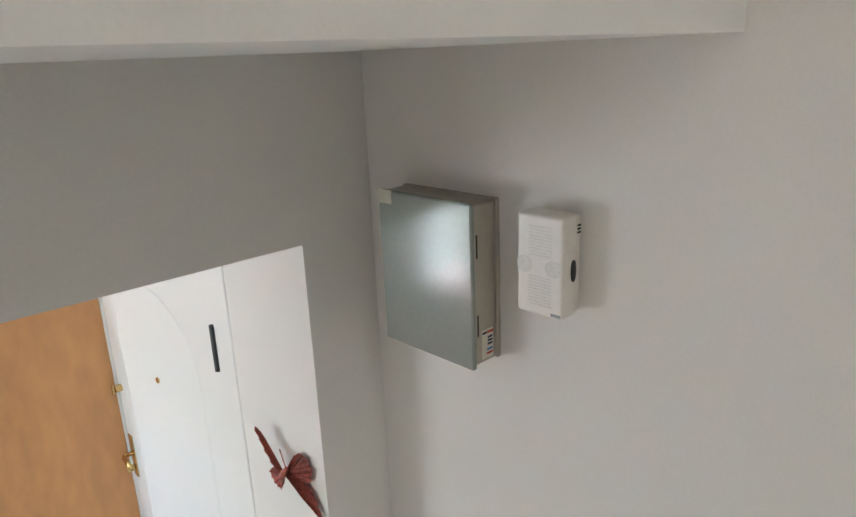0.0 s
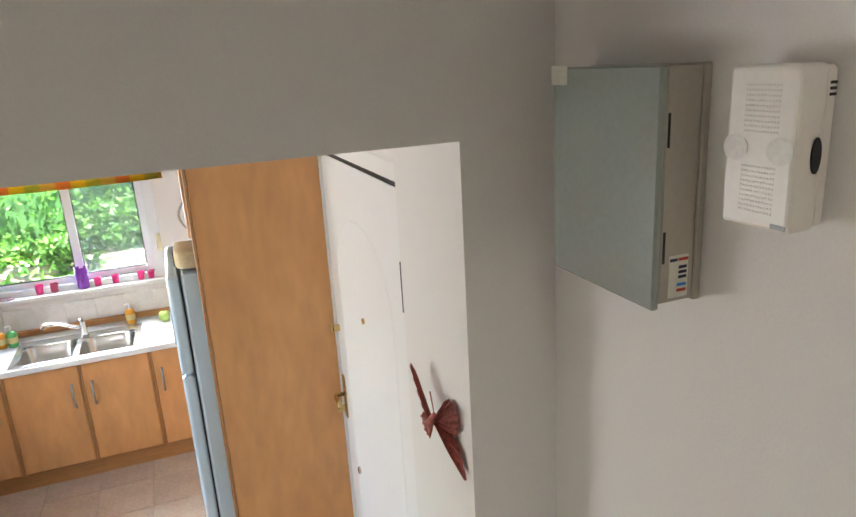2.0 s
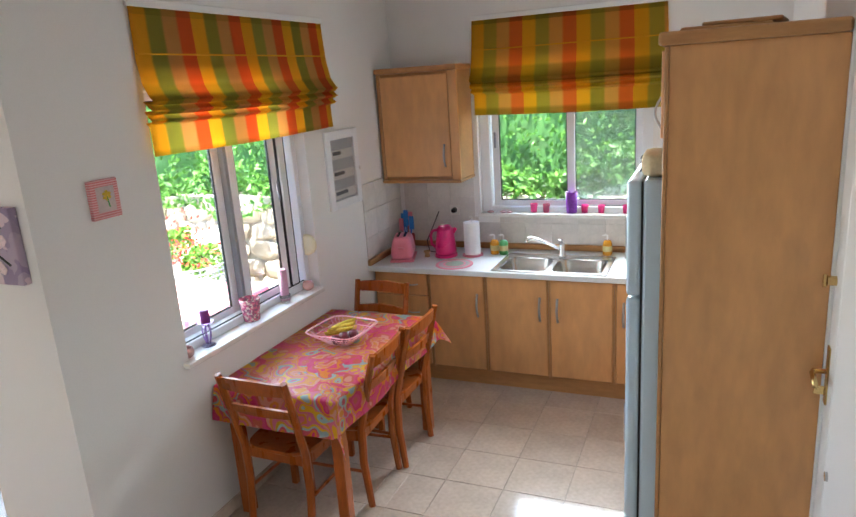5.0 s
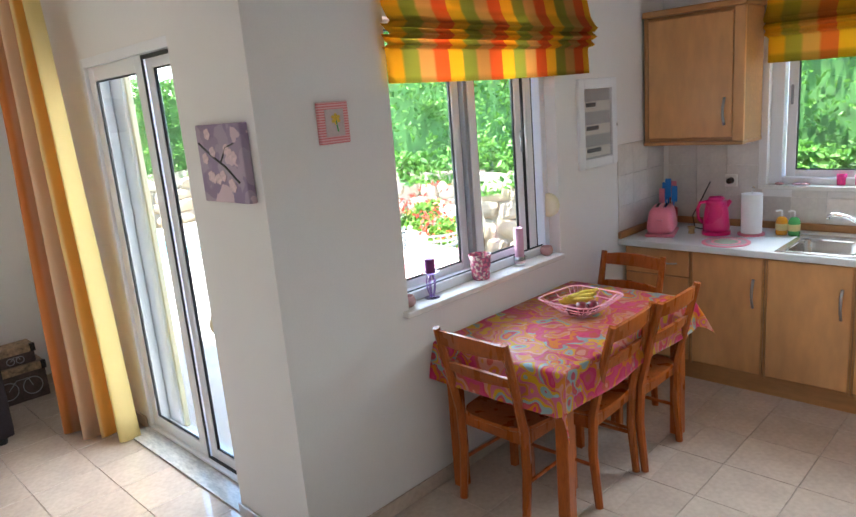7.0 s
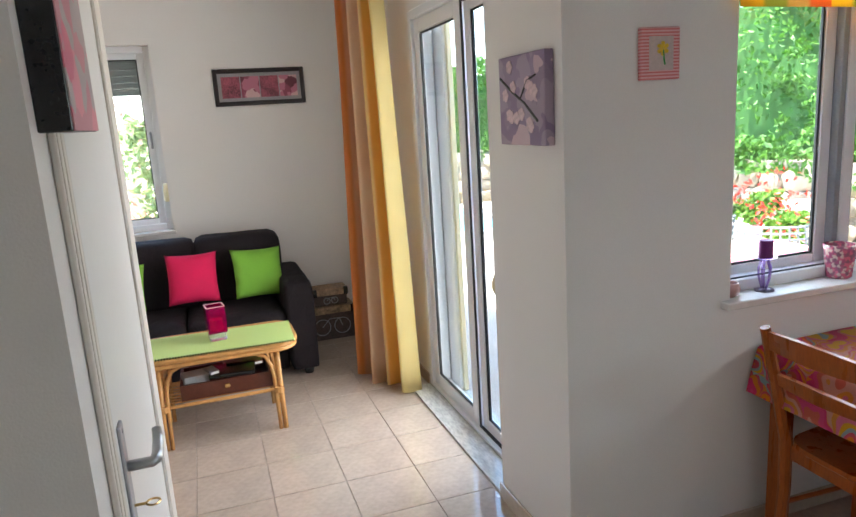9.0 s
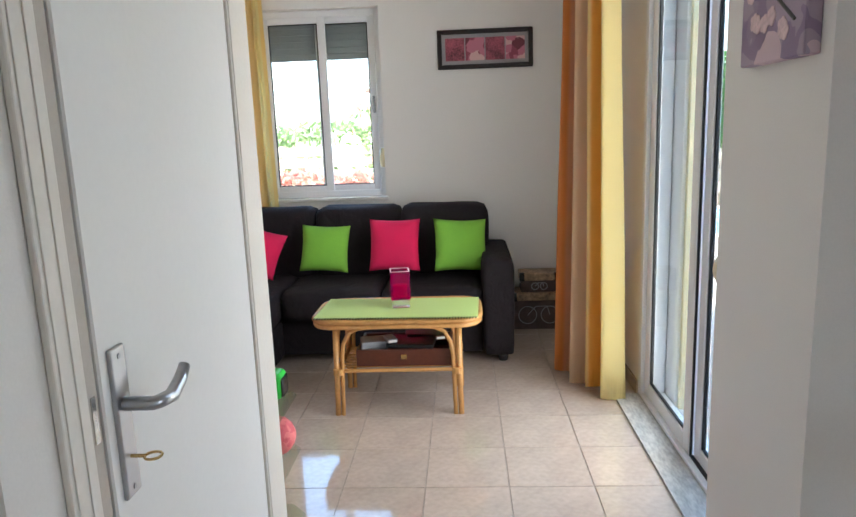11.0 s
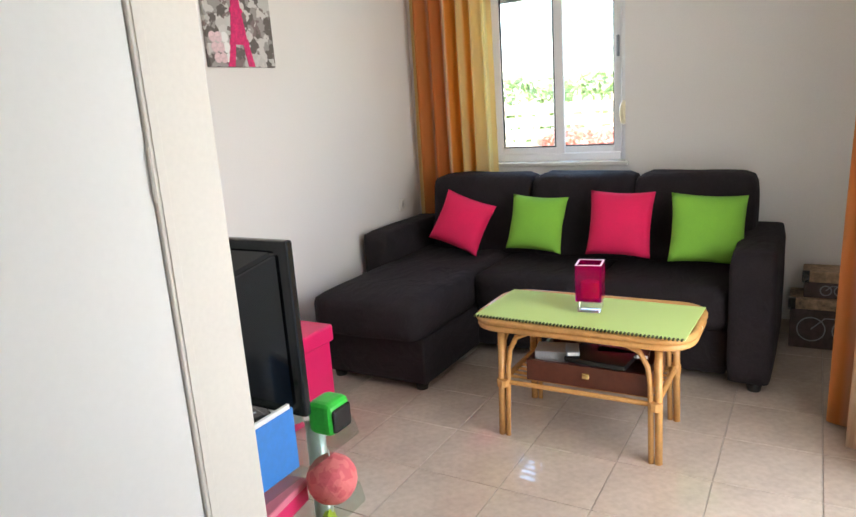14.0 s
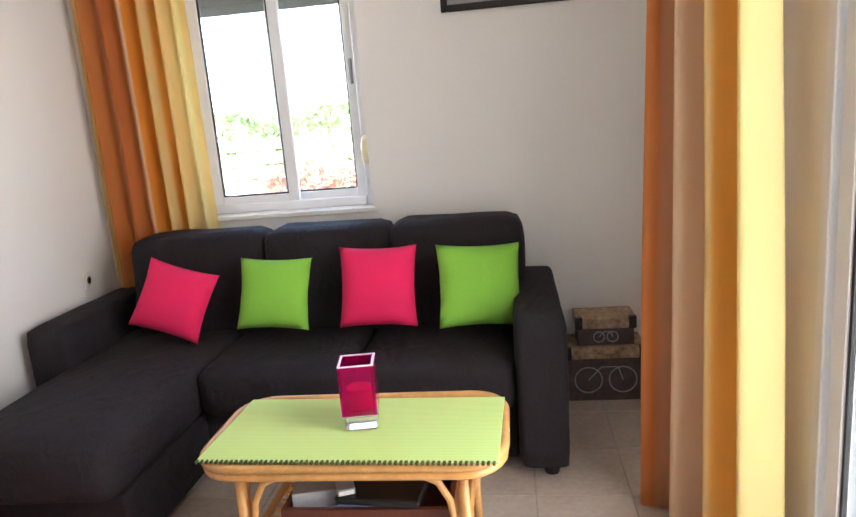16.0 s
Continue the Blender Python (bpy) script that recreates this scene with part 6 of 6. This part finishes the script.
def leaves(name, label, boxes, n, size, m, seed, category="hedge"):
    """Very many single leaves scattered through rounded blocks."""
    r = np.random.default_rng(seed)
    vol = np.array([(k[1] - k[0]) * (k[3] - k[2]) * (k[5] - k[4]) for k in boxes]) ** 0.7
    cnt = (n * vol / vol.sum()).astype(int)
    V, F = [], []
    base_i = 0
    for k, c in zip(boxes, cnt):
        p = r.uniform(-1, 1, (c, 3))
        ax = r.integers(0, 3, c)
        sg = np.where(r.uniform(0, 1, c) < 0.5, -1, 1)
        push = 1 - np.abs(r.normal(0, 0.12, c))
        p[np.arange(c), ax] = sg * push
        ctr = np.array([(k[0] + k[1]) / 2, (k[2] + k[3]) / 2, (k[4] + k[5]) / 2])
        hf = np.array([(k[1] - k[0]) / 2, (k[3] - k[2]) / 2, (k[5] - k[4]) / 2])
        q = ctr + p * hf
        bump = 0.16 * np.sin(q[:, 0] * 2.3 + seed) * np.cos(q[:, 1] * 1.9) + 0.10 * np.sin(q[:, 2] * 5 + q[:, 0] * 4) + 0.08 * np.sin(q[:, 1] * 7 + q[:, 0] * 5)
        q += (p / np.maximum(np.linalg.norm(p, axis=1, keepdims=True), 1e-6)) * bump[:, None]
        a = r.normal(0, 1, (c, 3))
        a /= np.linalg.norm(a, axis=1, keepdims=True)
        d = np.cross(a, r.normal(0, 1, (c, 3)))
        d /= np.linalg.norm(d, axis=1, keepdims=True)
        s = size * r.uniform(0.6, 1.4, (c, 1))
        nn = np.cross(a, d)
        quad = np.stack([q - a * s, q + d * s * 0.5 + nn * s * 0.15, q + a * s, q - d * s * 0.5 + nn * s * 0.15], 1).reshape(-1, 3)
        V.append(quad)
        F.append(np.arange(4 * c).reshape(-1, 4) + base_i)
        base_i += 4 * c
    me = bpy.data.meshes.new(name)
    me.from_pydata(np.concatenate(V).tolist(), [], np.concatenate(F).tolist())
    me.materials.append(m)
    return tagged(new(name, me), label, category, kind="stuff")


leaves("hedge", "dense sunlit green hedge above the stone wall", [(-10.5, 4.5, 8.75, 9.6, 0.85, 3.0), (-11.2, -10.3, 3.4, 9.2, 0.85, 2.6)], 110000, 0.040, LEAF, 3)
# Solid mottled dark green blocks behind the loose leaves.
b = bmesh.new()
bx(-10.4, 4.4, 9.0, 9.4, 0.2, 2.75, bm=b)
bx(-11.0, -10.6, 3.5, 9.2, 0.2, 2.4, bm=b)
tagged(part("hedge_core", b, LEAFD), "dark green block filling the inside of the hedge", "hedge", kind="stuff")
leaves("ivy", "green shoots hanging over the stone wall", [(-4.2, -1.2, 8.42, 8.75, 0.80, 1.15), (0.6, 3.0, 8.3, 8.8, 0.6, 1.3)], 5000, 0.05, LEAF, 5)

sw = thing("stone_wall", "low rubble limestone garden wall", "wall", kind="structure")
part("core", bx(-10.3, 4.4, 8.60, 9.0, -0.40, 0.90), MORTAR, sw)
part("core", bx(-10.6, -10.2, 3.5, 8.60, -0.40, 0.90), MORTAR, sw)


def stone_mesh(seed):
    b = bmesh.new()
    bmesh.ops.create_icosphere(b, subdivisions=2, radius=1)
    for v in b.verts:
        v.co = Vector([math.copysign(abs(c) ** 0.6, c) for c in v.co]) * (1 + 0.16 * noise.noise(v.co * 1.7 + Vector((seed * 7, 0, 0))))
    me = bpy.data.meshes.new("stone")
    b.to_mesh(me)
    b.free()
    me.materials.append(STONE)
    return me


shapes = [stone_mesh(k) for k in range(5)]
rnd = random.Random(11)
for wall_no, (a0, a1, step) in enumerate(((-6.2, 0.9, 0.30), (4.2, 8.4, 0.36))):
    for row in range(5):
        p = a0 + rnd.uniform(0, 0.2)
        z = -0.25 + row * 0.235
        while p < a1:
            w = rnd.uniform(0.13, 0.24)
            o = new("stone", shapes[rnd.randrange(5)])
            o.parent = sw
            loc = (p + w, 8.60, z + rnd.uniform(-0.03, 0.03)) if wall_no == 0 else (-10.2, p + w, z + rnd.uniform(-0.03, 0.03))
            o.matrix_basis = Matrix.LocRotScale(loc, Euler((rnd.uniform(-0.2, 0.2), rnd.uniform(-0.25, 0.25), rnd.uniform(-0.1, 0.1))), (w, 0.07, rnd.uniform(0.10, 0.135)) if wall_no == 0 else (0.07, w, rnd.uniform(0.10, 0.135)))
            p += 2 * w + 0.015


def planter(label, at, s, flowers):
    t = thing("flower_pot", label, "flower pot", at)
    part("pot", lathe([(0.12 * s, 0), (0.15 * s, 0.03 * s), (0.22 * s, 0.22 * s), (0.235 * s, 0.36 * s), (0.20 * s, 0.46 * s), (0.21 * s, 0.50 * s), (0.19 * s, 0.50 * s), (0.18 * s, 0.45 * s), (0.001, 0.44 * s)], 26), POT, t, smooth=True)
    if flowers:
        x, y, z = at
        g = leaves("foliage", "green geranium leaves", [(-0.20 * s, 0.20 * s, -0.20 * s, 0.20 * s, 0.48 * s, 0.80 * s)], 900, 0.035, GERAN, 31)
        f = leaves("blossoms", "red geranium blossoms", [(-0.20 * s, 0.20 * s, -0.20 * s, 0.20 * s, 0.66 * s, 0.90 * s)], 110, 0.03, REDL, 32)
        for o in (g, f):
            o.parent = t
            del o["category"]
    return t


planter("large white pot of red geraniums by the stone wall", (-2.70, 7.40, -0.075), 1.05, True)
planter("white pot of red geraniums on the terrace", (-2.14, 7.20, -0.075), 0.87, True)
planter("tall white glazed jar standing on the terrace", (-2.62, 8.02, -0.075), 1.3, False)
wch = thing("wicker_chair", "grey wicker armchair on the terrace", "garden chair", (-1.25, 6.15, -0.075), 205)
part("seat", lathe([(0.001, 0.36), (0.25, 0.36), (0.27, 0.40), (0.001, 0.42)], 24), WICKER, wch)
b = bmesh.new()
for k in range(11):
    z = 0.42 + k * 0.042
    rr = 0.27 + 0.06 * math.sin(math.pi * k / 14)
    tube([(rr * math.cos(radians(a)), rr * math.sin(radians(a)), z) for a in range(-20, 201, 20)], 0.009, 5, bm=b)
for a in range(-20, 201, 10):
    tube([((0.27 + 0.06 * math.sin(math.pi * k / 14)) * math.cos(radians(a)), (0.27 + 0.06 * math.sin(math.pi * k / 14)) * math.sin(radians(a)), 0.41 + k * 0.044) for k in range(0, 11, 2)], 0.007, 5, bm=b)
part("backrest", b, WICKER, wch)
for a in (45, 135, 225, 315):
    part("leg", tube([(0.2 * math.cos(radians(a)), 0.2 * math.sin(radians(a)), 0), (0.2 * math.cos(radians(a)), 0.2 * math.sin(radians(a)), 0.37)], 0.014, 8), WICKER, wch)
gt = thing("garden_table", "terrace table with a pink and white cloth", "table", (-0.72, 5.55, -0.075))
part("top", bx(-0.45, 0.40, -0.42, 0.42, 0.72, 0.745, 0.004), WHITE, gt)
part("cloth", bx(-0.46, 0.41, -0.43, 0.43, 0.66, 0.752, 0.01), bands("pink_check", [(0.70, 0.10, 0.16), (0.80, 0.55, 0.52)], 0, 0.10, "Object"), gt)
for x in (-0.38, 0.33):
    for y in (-0.36, 0.36):
        part("leg", tube([(x, y, 0), (x, y, 0.72)], 0.018, 8), WHITE, gt)
fn_ = thing("fence", "horizontal timber board fence beyond the living window", "fence", (-7.2, 0, -0.40))
for k in range(7):
    part("board", bx(-0.02, 0.02, -5.0, 2.2, 0.55 + k * 0.16, 0.67 + k * 0.16, 0.004), FENCEW, fn_)
for y in (-5.0, -3.2, -1.4, 0.4, 2.2):
    part("post", bx(-0.07, -0.02, y - 0.05, y + 0.05, 0, 1.70, 0.004), FENCEW, fn_)
leaves("bougainvillea", "red and pink flowering shrub before the fence", [(-6.8, -6.3, 0.3, 1.3, -0.3, 0.85)], 2600, 0.05, BRICKL, 9, "shrub")
leaves("shrub", "green flowering shrub beside the fence", [(-8.6, -7.6, -3.4, 2.6, 0.2, 1.55), (-6.6, -5.9, 1.5, 2.4, -0.3, 1.9)], 9000, 0.06, PALEL, 10, "shrub")
leaves("oleander", "pink blossoms of the garden shrub", [(-6.55, -5.9, 1.5, 2.4, 0.6, 1.95)], 260, 0.05, BRICKL, 12, "shrub")

# ---- tiles, laid last ----
def piece(name, cache, w, h, t, m, bev):
    key = (round(w, 3), round(h, 3))
    if key not in cache:
        b = bx(-w / 2, w / 2, -h / 2, h / 2, 0, t)
        top = [e for e in b.edges if all(v.co.z > t * 0.9 for v in e.verts)]
        bmesh.ops.bevel(b, geom=top, offset=bev, segments=1, affect="EDGES")
        me = bpy.data.meshes.new(name)
        b.to_mesh(me)
        b.free()
        me.materials.append(m)
        cache[key] = me
    return cache[key]


cache = {}
PIT, GAP = 0.3335, 0.0035
for rx0, rx1, ry0, ry1 in ((-2.72, 0.3685, 0.69, 3.40), (0.3685, 0.62, 2.11, 3.40), (0.62, 1.40, 2.11, 6.04), (1.40, 3.36, 2.60, 6.04)):
    for i in range(-15, 8):
        for j in range(-8, 12):
            x0, y0 = 1.955 + i * PIT, 2.46 + j * PIT
            ax, bx_, ay, by = max(x0 + GAP / 2, rx0), min(x0 + PIT - GAP / 2, rx1), max(y0 + GAP / 2, ry0), min(y0 + PIT - GAP / 2, ry1)
            if bx_ - ax > 0.01 and by - ay > 0.01:
                o = new("tile", piece("tile", cache, bx_ - ax, by - ay, 0.004, TILE, 0.0015))
                o.parent = floor_base
                o.location = ((ax + bx_) / 2, (ay + by) / 2, -0.004)
wt1 = thing("tiled_splashback", "pale grey-beige glazed wall tiles over the worktop", "wall tiles", kind="structure")
cache = {}
for i in range(14):
    for j in range(4):
        x0, z0 = 0.66 + i * 0.198, 0.885 + j * 0.198
        zmax = 1.44 if x0 + 0.1 < 1.28 else 1.126
        ax, bx_ = x0 + 0.001, min(x0 + 0.197, 3.35)
        az, bz = max(z0 + 0.001, 0.925), min(z0 + 0.197, zmax)
        if x0 < 1.28 < x0 + 0.197 and z0 > 1.07:
            bx_ = 1.28
        if bz - az > 0.012 and bx_ - ax > 0.012:
            o = new("tile", piece("tile", cache, bx_ - ax, bz - az, 0.006, WTILE, 0.001))
            o.parent = wt1
            o.matrix_basis = pose((ax + bx_) / 2, 6.599, (az + bz) / 2, 90, 0, 0)
for i in range(4):
    for j in range(4):
        y0, z0 = 5.955 + i * 0.198, 0.885 + j * 0.198
        ay, by = y0 + 0.001, min(y0 + 0.197, 6.592)
        az, bz = max(z0 + 0.001, 0.925), min(z0 + 0.197, 1.48)
        if bz - az > 0.012 and by - ay > 0.012:
            o = new("tile", piece("tile", cache, by - ay, bz - az, 0.006, WTILE, 0.001))
            o.parent = wt1
            o.matrix_basis = pose(0.621, (ay + by) / 2, (az + bz) / 2, 90, 0, 90)
cache = {}
for i in range(20):
    for j in range(9):
        x0, y0 = 0.36 - (i + 1) * 0.5, 3.64 + j * 0.5
        if x0 < -6.4 and 4.4 < y0 < 6.9:
            continue
        o = new("paving_slab", piece("paving_slab", cache, 0.49, min(0.49, 8.19 - y0), 0.02, TERR, 0.004))
        o.parent = tr_
        o.location = (x0 + 0.25, y0 + min(0.49, 8.19 - y0) / 2, -0.075)
